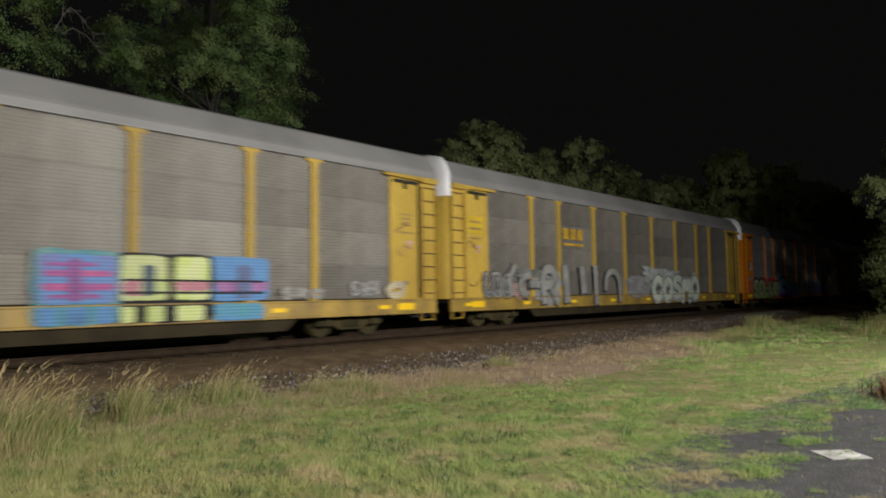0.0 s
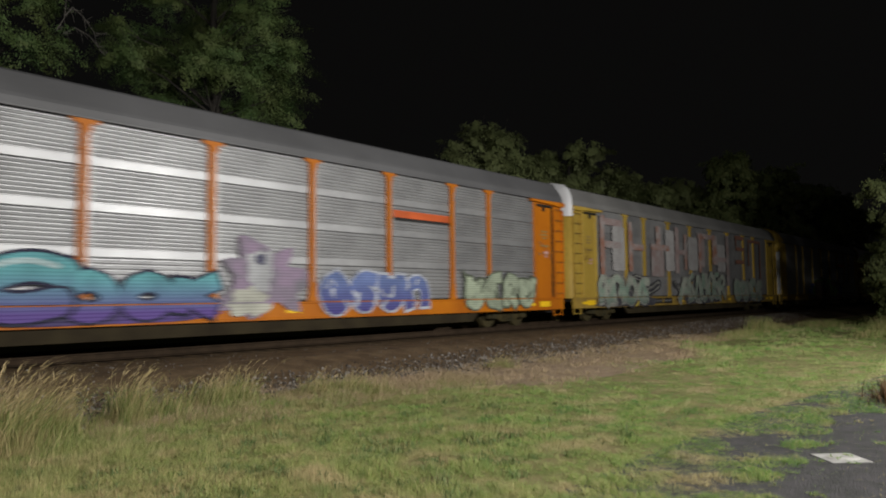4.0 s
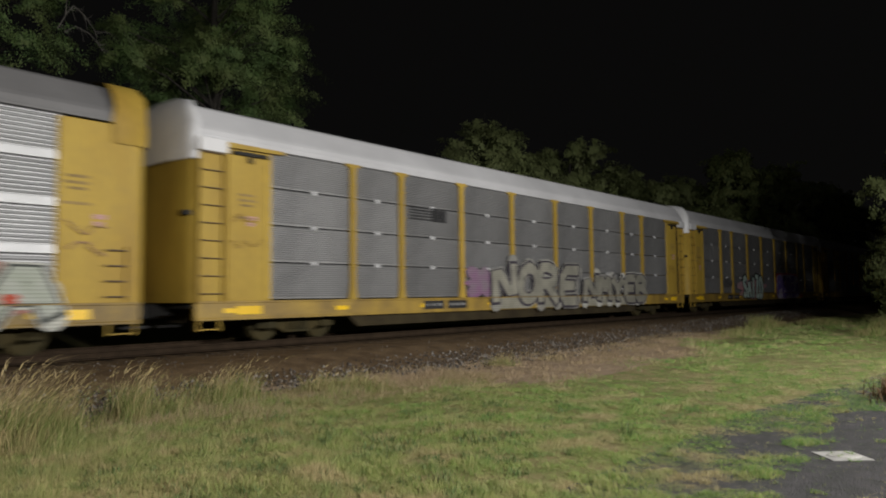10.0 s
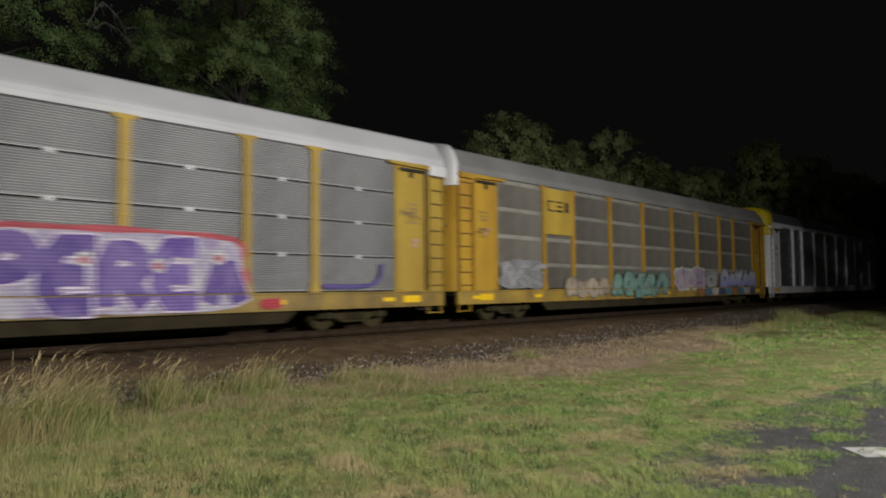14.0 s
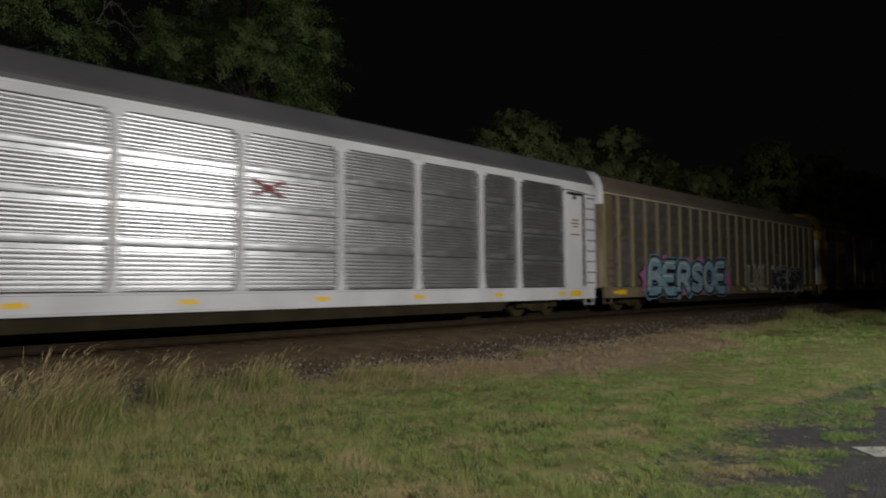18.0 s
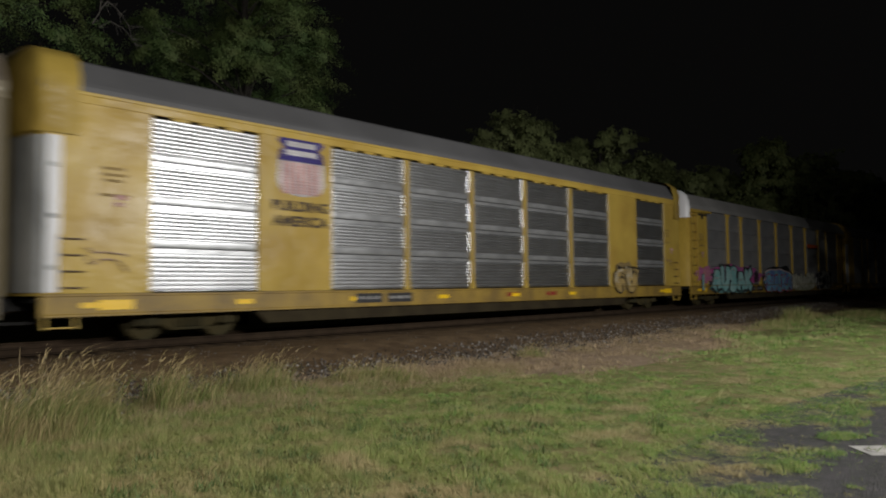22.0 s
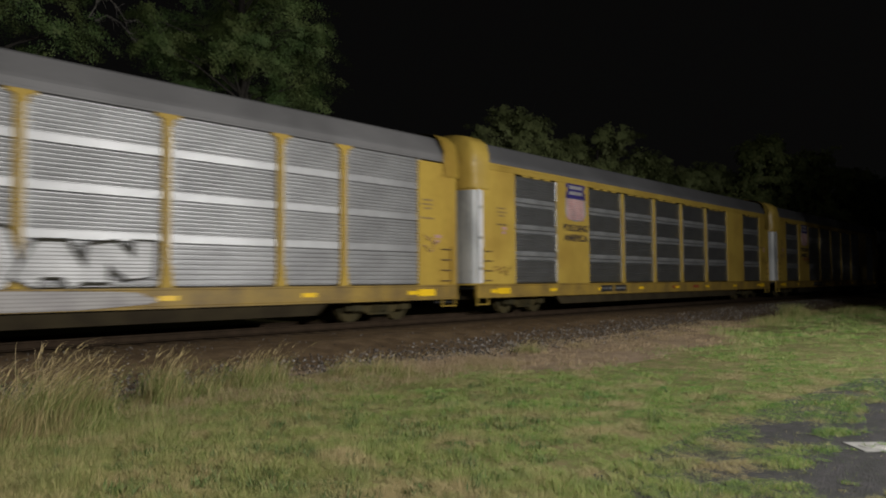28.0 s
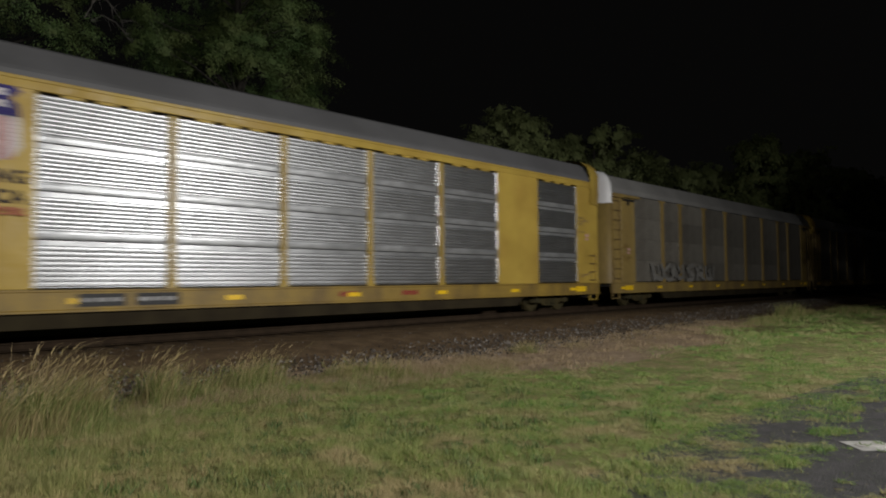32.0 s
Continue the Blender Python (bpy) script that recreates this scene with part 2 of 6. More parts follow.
def box(bm, x0, x1, y0, y1, z0, z1, bevel=0.0):
    made = bmesh.ops.create_cube(bm, size=1.0, matrix=Matrix.Translation(((x0 + x1) / 2, (y0 + y1) / 2, (z0 + z1) / 2)) @ Matrix.Diagonal((x1 - x0, y1 - y0, z1 - z0, 1)))
    if bevel:
        edges = list({e for v in made["verts"] for e in v.link_edges})
        bmesh.ops.bevel(bm, geom=edges, offset=bevel, segments=1, affect="EDGES")


def boxes(*rows, bevel=0.0):
    bm = bmesh.new()
    for r in rows:
        box(bm, *r, bevel=bevel)
    return bm


def slab(bm, outline, axis_y0, axis_y1):
    """An outline in x and z, pulled out from y0 to y1."""
    a = [bm.verts.new((x, axis_y0, z)) for x, z in outline]
    b = [bm.verts.new((x, axis_y1, z)) for x, z in outline]
    n = len(a)
    bm.faces.new(a)
    bm.faces.new(b[::-1])
    for k in range(n):
        bm.faces.new((a[k], b[k], b[(k + 1) % n], a[(k + 1) % n]))


def pull(profile, x0, x1, steps=1):
    """A profile in y and z, pulled along x, as an open sheet."""
    xs = [x0 + (x1 - x0) * k / steps for k in range(steps + 1)]
    n = len(profile)
    verts = [(x, y, z) for x in xs for y, z in profile]
    faces = [(k * n + j, k * n + j + 1, (k + 1) * n + j + 1, (k + 1) * n + j) for k in range(steps) for j in range(n - 1)]
    return verts, faces


def sheet(name, verts, faces):
    """A big mesh out of arrays; all faces have the same number of corners."""
    verts, faces = np.asarray(verts, dtype=np.float32), np.asarray(faces, dtype=np.int32)
    me = bpy.data.meshes.new(name)
    me.vertices.add(len(verts))
    me.vertices.foreach_set("co", verts.ravel())
    me.loops.add(faces.size)
    me.loops.foreach_set("vertex_index", faces.ravel())
    me.polygons.add(len(faces))
    me.polygons.foreach_set("loop_start", np.arange(len(faces), dtype=np.int32) * faces.shape[1])
    me.update(calc_edges=True)
    return me


# ---- ground, track, lawn ----
def bed_height(x, y):
    """The lawn, the shoulder of the ballast and the flat of the track bed."""
    k = np.clip((y - 10.4) / 2.3, 0, 1)
    far = np.clip((y - 18.6) / 2.3, 0, 1)
    roll = 0.05 * np.sin(x * 0.31 + 1.0) * np.sin(y * 0.47) * np.clip((11 - y) / 3, 0, 1) * np.clip((y - 3.0) / 2, 0, 1)
    lump = np.sin(x * 2.3 + 1.7 * np.sin(y * 0.9)) * np.sin(y * 2.7 + 1.1 * np.sin(x * 0.8)) + 0.6 * np.sin(x * 1.1 - y * 1.6 + 2.0)
    lump = 0.022 * lump * np.clip((10 - y) / 2, 0, 1) * np.clip((y - 3.2) / 1.2, 0, 1) * np.clip((14 - x) / 6, 0.35, 1)
    return 0.3 * k - 0.3 * far + roll + lump - 0.012


def grass_limit(x):
    """Where the lawn gives way to the dry dirt strip."""
    return 9.0 + 0.2 * np.sin(x * 0.9) - 2.3 * np.exp(-((x - 15.0) / 6.5) ** 4)


def lot_edge(x):
    """Where the asphalt lot ends under the grass."""
    return np.where(x > 4.7, np.minimum(2.2 + 0.2 * np.sin((x - 6.3) * 0.9) - 0.12 * np.maximum(0, x - 9.5), 0.1 + (x - 4.9) * 1.5), -9.0)


def build_ground():
    xs = np.concatenate([np.linspace(-600, -20, 12), np.linspace(-16, 0, 30), np.linspace(0.2, 24, 120), np.linspace(24.4, 60, 90), np.linspace(68, 900, 30)])
    ys = np.concatenate([np.linspace(-600, -20, 12), np.linspace(-14, 2, 24), np.linspace(2.3, 13, 54), np.linspace(13.4, 24, 28), np.linspace(30, 900, 24)])
    gx, gy = np.meshgrid(xs, ys, indexing="ij")
    z = bed_height(gx, gy)
    v = np.stack([gx, gy, z], -1).reshape(-1, 3)
    i, j = np.meshgrid(np.arange(len(xs) - 1), np.arange(len(ys) - 1), indexing="ij")
    a = (i * len(ys) + j).ravel()
    f = np.stack([a, a + len(ys), a + len(ys) + 1, a + 1], -1)
    me = sheet("ground", v, f)
    for m in (SOIL, DIRT, BALLAST):
        me.materials.append(m)
    cy = v[f].mean(1)
    edge = grass_limit(cy[:, 0]) + 0.15
    idx = np.where(cy[:, 1] > 10.6, 2, np.where(cy[:, 1] > edge, 1, 0))
    idx = np.where(cy[:, 1] > 20.5, 0, idx)
    idx = np.where((cy[:, 1] > edge) & (cy[:, 0] > 30) & (cy[:, 1] < 10.2), 0, idx)
    me.polygons.foreach_set("material_index", idx.astype(np.int32))
    ob = new("ground", me)
    tagged(ob, "lawn soil, dry dirt strip and dark brown ballast bed", "ground", kind="structure")


def build_asphalt():
    bm = bmesh.new()
    xs = [4.2 + 0.12 * k for k in range(340)]
    top = [bm.verts.new((x, min(3.15 - 0.1 * max(0, x - 10), 1.2 + (x - 4.2) * 2.2), -0.006)) for x in xs]
    low = [bm.verts.new((x, -30.0, -0.006)) for x in xs]
    for k in range(len(xs) - 1):
        bm.faces.new((low[k], low[k + 1], top[k + 1], top[k]))
    me = bpy.data.meshes.new("pavement")
    bm.to_mesh(me)
    bm.free()
    me.materials.append(ASPHALT)
    tagged(new("pavement", me), "worn dark asphalt lot with ragged grassy edge", "pavement", kind="structure")


def build_cover():
    ob = new("utility_cover")
    tagged(ob, "pale flat concrete slab with an oval lid, set in the asphalt", "utility cover")
    ob.matrix_basis = pose(7.77, 1.63, -0.006, 0, 0, -47)
    pale = material("pale_concrete", (0.62, 0.6, 0.57), 0.8, vary=0.3, scale=6, bump=0.4)
    grey = material("grey_concrete", (0.46, 0.45, 0.43), 0.85, vary=0.3, scale=6, bump=0.4)
    bm = boxes((-0.2, 0.2, -0.19, 0.19, 0, 0.008), bevel=0.003)
    part("slab", bm, grey, ob)
    bm = bmesh.new()
    bmesh.ops.create_cone(bm, segments=28, radius1=0.13, radius2=0.122, depth=0.006, cap_ends=True, matrix=Matrix.Translation((0.02, 0, 0.011)) @ Matrix.Diagonal((1.25, 0.9, 1, 1)))
    part("lid", bm, pale, ob)


def build_track():
    root = new("railway_track")
    tagged(root, "rusty steel rails on dark timber ties", "railway track", kind="structure")
    prof = [(-0.07, 0), (-0.07, 0.015), (-0.012, 0.035), (-0.012, 0.125), (-0.036, 0.14), (-0.036, 0.17), (0.036, 0.17), (0.036, 0.14), (0.012, 0.125), (0.012, 0.035), (0.07, 0.015), (0.07, 0)]
    for side in (-0.7535, 0.7535):
        v, f = pull([(y + TRACK_Y + side, z + RAIL_Z - 0.17) for y, z in prof], -300, 620)
        part("rail", raw_mesh("rail", v, f), RAIL_STEEL, root)
    bm = boxes((-0.11, 0.11, -1.3, 1.3, -0.16, 0.0), bevel=0.012)
    tie = bpy.data.meshes.new("tie")
    bm.to_mesh(tie)
    bm.free()
    for k in range(150):
        part("tie", tie, TIE_WOOD, root, at=pose(-12 + k * 0.55 + random.uniform(-0.03, 0.03), TRACK_Y + random.uniform(-0.05, 0.05), RAIL_Z - 0.197, 0, 0, random.uniform(-1, 1)))


def build_stones():
    """Loose ballast stones on the shoulder and on the flat of the bed."""
    rng = np.random.default_rng(3)
    n = 15000
    x = 3 + 50 * rng.random(n) ** 1.7
    toe = 10.35 + 0.055 * np.clip(x - 8, 0, 45)
    y = np.where(rng.random(n) < 0.86, toe + 0.62 * rng.normal(0, 1, n), rng.uniform(11, 15, n))
    y = np.clip(y, grass_limit(x) + 0.2, 15.2)
    r = (0.012 + 0.034 * rng.random(n) ** 1.6) * np.where(y > toe + 1.3, 0.6, 1)
    base = np.array([(1, 0, 0), (0, 1, 0), (-1, 0, 0), (0, -1, 0), (0, 0, 1), (0, 0, -1)], float)
    tri = np.array([(0, 1, 4), (1, 2, 4), (2, 3, 4), (3, 0, 4), (1, 0, 5), (2, 1, 5), (3, 2, 5), (0, 3, 5)])
    v = base[None] * rng.uniform(0.55, 1.2, (n, 6, 1)) * r[:, None, None]
    a = rng.uniform(0, 6.28, n)
    c, s = np.cos(a)[:, None], np.sin(a)[:, None]
    v = np.stack([v[..., 0] * c - v[..., 1] * s, v[..., 0] * s + v[..., 1] * c, v[..., 2] * 0.8], -1)
    v += np.stack([x, y, bed_height(x, y) + r * 0.3], -1)[:, None]
    f = tri[None] + 6 * np.arange(n)[:, None, None]
    me = sheet("ballast_stones", v.reshape(-1, 3), f.reshape(-1, 3))
    me.materials.append(STONE)
    tagged(new("ballast_stones", me), "loose grey and brown crushed stone along the track", "ballast", kind="stuff")


def ribbons(x, y, z, height, width, lean_x, lean_y, segs, rng):
    """Tapered upright blades, each an island."""
    n = len(x)
    a = rng.uniform(0, 6.28, n)
    wx, wy = np.cos(a) * width, np.sin(a) * width
    rows = []
    for k in range(segs):
        t = k / segs
        w = 1 - 0.6 * t
        px, py, pz = x + lean_x * t * t, y + lean_y * t * t, z + height * t * (1 - 0.15 * t)
        rows += [np.stack([px - wx * w, py - wy * w, pz], -1), np.stack([px + wx * w, py + wy * w, pz], -1)]
    rows.append(np.stack([x + lean_x, y + lean_y, z + height * 0.85], -1))
    v = np.stack(rows, 1)
    m = 2 * segs + 1
    tri = []
    for k in range(segs - 1):
        b = 2 * k
        tri += [(b, b + 1, b + 3), (b, b + 3, b + 2)]
    tri.append((2 * segs - 2, 2 * segs - 1, 2 * segs))
    f = np.array(tri)[None] + m * np.arange(n)[:, None, None]
    return v.reshape(-1, 3), f.reshape(-1, 3)


def lumps(x, y, scale, seed):
    """Smooth bumps between about -1 and 1 that never repeat in step."""
    rng = np.random.default_rng(seed)
    out = 0
    for k in range(7):
        a, f = rng.uniform(0, 6.28), scale * rng.uniform(0.6, 1.9)
        out = out + np.sin((x * np.cos(a) + y * np.sin(a)) * f + rng.uniform(0, 6.28))
    return out / 2.6


def build_lawn():
    """Short turf, growing in tufts: many fine blades, thinner over the dry patches and fraying out over the asphalt."""
    rng = np.random.default_rng(5)
    n = 1250000
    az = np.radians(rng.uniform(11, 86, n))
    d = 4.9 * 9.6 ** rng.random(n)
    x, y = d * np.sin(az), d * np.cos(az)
    coarse, fine, tuft = lumps(x, y, 1.4, 1), lumps(x, y, 6.0, 2), lumps(x, y, 19.0, 4)
    edge = lot_edge(x)
    into = (y - edge) + 0.42 * lumps(x * 0.7 + y * 0.3, y * 1.7, 2.8, 9) + 0.3 * fine + 0.12 * tuft + rng.normal(0, 0.12, n)
    inside = into > 0.0
    inside &= y < grass_limit(x) + 0.45 * coarse + rng.normal(0, 0.3, n)
    inside |= (x > 28) & (y < 10.0) & (y > 2.2)
    # tufts, runners and straw litter on the asphalt, fewer the farther out
    out = (x > 4.7) & (into <= 0.0) & (into > -1.8)
    loose = out & (tuft + 0.7 * fine > 0.95 + 0.55 * np.maximum(0, -into)) | out & (rng.random(n) < 0.02)
    keep = (inside & (rng.random(n) < 0.72 + 0.2 * tuft + 0.15 * fine)) | (loose & (rng.random(n) < 0.7))
    x, y, d, coarse, fine, tuft, out = x[keep], y[keep], d[keep], coarse[keep], fine[keep], tuft[keep], out[keep]
    n = len(x)
    h = (0.018 + 0.036 * rng.random(n) ** 1.5) * np.clip(0.92 + 0.5 * fine + 0.35 * coarse + 0.45 * tuft, 0.25, 2.4) * np.clip(1.75 - 0.12 * x, 0.85, 1.5)
    h *= np.where(rng.random(n) > 0.98, 2.3, 1.0) * np.where(out, 0.6, 1.0) * np.clip(1.25 - d / 40, 0.6, 1.0)
    h *= 1 + 1.9 * np.clip((x - 13) / 9, 0, 1) * np.clip((y - 4.2) / 2, 0, 1) * np.clip(0.7 + 0.6 * coarse, 0.1, 1.5)
    w = 0.0013 * np.clip(d / 4.5, 1, 7)
    leans = rng.normal(0.004, 0.028, n) * np.clip(d / 6, 1, 1.6), rng.normal(0, 0.028, n)
    verts, faces, count = [], [], 0
    for pick, segs in ((d < 6.8, 2), (d >= 6.8, 1)):
        v, f = ribbons(x[pick], y[pick], bed_height(x[pick], y[pick]) + 0.012, h[pick], w[pick], leans[0][pick], leans[1][pick], segs, rng)
        verts.append(v)
        faces.append(f + count)
        count += len(v)
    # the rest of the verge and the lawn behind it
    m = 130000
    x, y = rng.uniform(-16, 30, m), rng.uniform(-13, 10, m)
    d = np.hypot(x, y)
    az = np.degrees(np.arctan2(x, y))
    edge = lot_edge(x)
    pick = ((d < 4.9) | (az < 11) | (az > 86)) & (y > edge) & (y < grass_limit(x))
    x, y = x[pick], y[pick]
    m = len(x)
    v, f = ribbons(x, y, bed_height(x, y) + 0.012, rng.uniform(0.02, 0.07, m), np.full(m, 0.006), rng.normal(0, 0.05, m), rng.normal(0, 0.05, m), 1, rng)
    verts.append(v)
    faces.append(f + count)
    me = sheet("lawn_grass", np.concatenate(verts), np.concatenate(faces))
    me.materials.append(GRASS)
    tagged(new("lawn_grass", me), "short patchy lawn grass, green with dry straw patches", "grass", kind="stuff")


def build_tall_grass():
    rng = np.random.default_rng(8)
    # bunches, thick at the near end and with gaps along the ballast: x, y, spread, how many, height
    stands = ((1.2, 8.8, 0.5, 7, 1.05), (2.2, 8.9, 0.3, 6, 1.05), (2.95, 8.85, 0.16, 7, 1.1), (3.3, 9.0, 0.08, 2, 0.75), (4.4, 9.35, 0.1, 5, 0.92), (4.85, 9.3, 0.08, 2, 0.66), (5.9, 9.9, 0.2, 4, 0.72), (6.5, 9.95, 0.16, 3, 0.66), (7.5, 9.3, 0.2, 2, 0.5), (8.2, 9.0, 0.25, 3, 0.46), (12.7, 9.35, 0.15, 2, 0.4))
    rows = [(x + rng.normal(0, r), y + rng.normal(0, 0.7 * r), h * rng.uniform(0.8, 1.08), r) for x, y, r, n, h in stands for _ in range(n)]
    bx, by, tall, loose = np.array(rows).T
    count = len(bx)
    # leafy bases and low growth between them
    n = 30000
    k = rng.integers(0, count, n)
    x, y = bx[k] + rng.normal(0, 0.11, n), by[k] + rng.normal(0, 0.16, n)
    h = tall[k] * (0.1 + 0.75 * rng.random(n) ** 2.2)
    low = rng.random(n) < 0.5
    reach = rng.random(n)
    x, y = np.where(low, 0.8 + 8.0 * reach, x), np.where(low, 7.9 + 0.7 * reach + rng.random(n) * (2.0 - 0.5 * reach), y)
    h = np.where(low, rng.uniform(0.03, 0.2, n) * (1.2 - 0.6 * reach) * np.clip(0.8 + 0.5 * lumps(x, y, 5.0, 31), 0.2, 1.6), h)
    v, f = ribbons(x, y, bed_height(x, y), h, 0.003, h * (0.3 + rng.normal(0, 0.38, n)), h * rng.normal(0, 0.35, n), 3, rng)
    me = sheet("tall_grass", v, f)
    me.materials.append(TALL)
    tagged(new("tall_grass", me), "tall unmown grass leaning beside the ballast", "grass", kind="stuff")
    # broad-leaved weeds scattered in the lawn
    n, spots = 15000, 620
    az = np.radians(rng.uniform(10, 70, spots))
    d = 3.4 * 3.2 ** rng.random(spots)
    cx, cy = d * np.sin(az), d * np.cos(az)
    ok = (cy < 8.6) & ((cx < 4.2) | (cy > 3.6))
    cx, cy = cx[ok], cy[ok]
    spots = len(cx)
    k = rng.integers(0, spots, n)
    size = rng.uniform(0.5, 1.3, spots)[k]
    x, y = cx[k] + rng.normal(0, 0.05, n) * size, cy[k] + rng.normal(0, 0.05, n) * size
    v, f = ribbons(x, y, bed_height(x, y), rng.uniform(0.03, 0.11, n) * size, 0.005 * size, rng.normal(0, 0.04, n), rng.normal(0, 0.04, n), 3, rng)
    me = sheet("lawn_weeds", v, f)
    me.materials.append(WEED_LEAF)
    tagged(new("lawn_weeds", me), "small broad-leaved weeds scattered through the lawn", "weeds", kind="stuff")
    # rougher, longer olive grass in clumps towards the tall stand
    n, spots = 90000, 1500
    cx, cy = rng.uniform(0.8, 10.5, spots), 4.0 + 5.0 * rng.random(spots) ** 0.8
    cx, cy = cx[cy > lot_edge(cx) + 0.5], cy[cy > lot_edge(cx) + 0.5]
    size = rng.uniform(0.4, 1.25, len(cx)) * np.clip(1.35 - 0.09 * cx, 0.4, 1.1) * np.clip(0.75 + 0.1 * (cy - 4), 0.6, 1.2)
    k = rng.integers(0, len(cx), n)
    x, y = cx[k] + rng.normal(0, 0.1, n), cy[k] + rng.normal(0, 0.07, n)
    h = 0.13 * size[k] * (0.2 + 0.8 * rng.random(n) ** 1.3)
    v, f = ribbons(x, y, bed_height(x, y), h, 0.0022, h * rng.normal(0.15, 0.6, n), h * rng.normal(0, 0.6, n), 2, rng)
    me = sheet("rough_grass", v, f)
    me.materials.append(TALL)
    tagged(new("rough_grass", me), "longer olive and tan grass clumps in the lawn", "grass", kind="stuff")
    # straw litter and short dry grass where the lawn runs out
    n = 26000
    x = 3.6 + 7.6 * rng.random(n)
    y = 7.7 + 0.25 * (x > 6) + 2.0 * rng.random(n) ** 0.8
    ok = lumps(x, y, 3.2, 33) + 0.6 * lumps(x, y, 9.0, 34) > -0.35
    x, y = x[ok], y[ok]
    h = 0.03 + 0.15 * rng.random(len(x)) ** 2
    v, f = ribbons(x, y, bed_height(x, y), h, 0.0024, h * rng.normal(0.2, 0.7, len(x)), h * rng.normal(0, 0.7, len(x)), 2, rng)
    me = sheet("dry_grass", v, f)
    me.materials.append(DRY_TUFT)
    tagged(new("dry_grass", me), "short straw-coloured grass where the lawn meets the ballast", "grass", kind="stuff")
    # tan stalks with drooping seed heads
    n = 1350
    k = rng.integers(0, count, n)
    x, y = bx[k] + rng.normal(0, 0.11, n), by[k] + rng.normal(0, 0.11, n)
    h = tall[k] * rng.uniform(0.45, 1.12, n)
    lean = h * (0.3 + rng.normal(0, 0.18, n))
    side = h * rng.normal(0, 0.15, n)
    v1, f1 = ribbons(x, y, bed_height(x, y), h, 0.0022, lean, side, 5, rng)
    tip = rng.random(n) < 0.6
    hx, hy, hh, hl = (x + lean * 0.72)[tip], (y + side * 0.7)[tip], h[tip], lean[tip]
    v2, f2 = ribbons(hx, hy, bed_height(hx, hy) + hh * 0.72, hh * 0.13, 0.006, hl * 0.75, rng.normal(0, 0.05, len(hx)), 2, rng)
    me = sheet("seed_heads", np.concatenate([v1, v2]), np.concatenate([f1, f2 + len(v1)]))
    me.materials.append(STRAW)
    tagged(new("seed_stalks", me), "pale tan seed heads on thin grass stalks", "grass", kind="stuff")
    # weeds along the ballast toe and far verge, in clumps
    n = 8000
    spot = np.array(((31.0, 9.3, 0.85, 0.5), (33.6, 9.4, 0.4, 0.5), (28.8, 9.2, 0.32, 0.7), (26.6, 8.8, 0.25, 0.6), (29.5, 5.0, 0.4, 0.5), (33.0, 5.2, 0.6, 0.6), (36.5, 5.6, 0.8, 0.8), (38.0, 8.5, 0.5, 1.0)))
    cl = rng.integers(0, len(spot), n)
    x = spot[cl, 0] + rng.normal(0, 1, n) * spot[cl, 3]
    y = spot[cl, 1] + rng.normal(0, 0.45, n) * spot[cl, 3]
    h = spot[cl, 2] * (0.25 + 0.75 * rng.random(n) ** 1.5)
    v, f = ribbons(x, y, bed_height(x, y), h, 0.008, h * rng.normal(0.2, 0.35, n), h * rng.normal(0, 0.35, n), 2, rng)
    me = sheet("verge_weeds", v, f)
    me.materials.append(TALL)
    tagged(new("verge_weeds", me), "knee-high weeds on the verge beside the track", "weeds", kind="stuff")
    # small tufts on the dirt strip
    n = 30000
    cl = rng.integers(0, 260, n)
    cx = rng.uniform(4, 27, 260)
    cy = grass_limit(cx) + rng.uniform(-0.1, 0.95, 260) * np.clip(10.8 - grass_limit(cx), 0.5, 4)
    wide = np.where(rng.random(n) < 0.5, 1.0, 3.5)
    x, y = cx[cl] + rng.normal(0, 0.2, n) * wide, cy[cl] + rng.normal(0, 0.12, n) * wide
    y = np.minimum(y, 10.9)
    v, f = ribbons(x, y, bed_height(x, y), rng.uniform(0.015, 0.11, n) * np.where(wide > 1, 0.6, 1.3), 0.004, rng.normal(0.02, 0.06, n), rng.normal(0, 0.05, n), 2, rng)
    me = sheet("dirt_tufts", v, f)
    me.materials.append(DRY_TUFT)
    tagged(new("dirt_tufts", me), "dry tufts on the bare dirt strip", "grass", kind="stuff")
    n = 900
    x, y = rng.normal(12.6, 0.4, n), rng.normal(1.75, 0.16, n)
    v, f = ribbons(x, y, 0 * x, rng.uniform(0.1, 0.4, n), 0.006, rng.normal(0, 0.1, n), rng.normal(0, 0.1, n), 2, rng)
    me = sheet("red_weeds", v, f)
    me.materials.append(RED_WEED)
    tagged(new("red_weeds", me), "dead red-brown weeds at the edge of the asphalt", "weeds", kind="stuff")


build_ground()
build_asphalt()
build_cover()
build_track()
build_stones()
build_lawn()
build_tall_grass()


# ---- trees ----
def tube(bm, a, b, ra, rb, seg=7):
    a, b = Vector(a), Vector(b)
    q = (b - a).to_track_quat("Z", "Y").to_matrix()
    lo, hi = [], []
    for k in range(seg):
        d = q @ Vector((math.cos(6.2832 * k / seg), math.sin(6.2832 * k / seg), 0))
        lo.append(bm.verts.new(a + d * ra))
        hi.append(bm.verts.new(b + d * rb))
    for k in range(seg):
        bm.faces.new((lo[k], lo[(k + 1) % seg], hi[(k + 1) % seg], hi[k]))


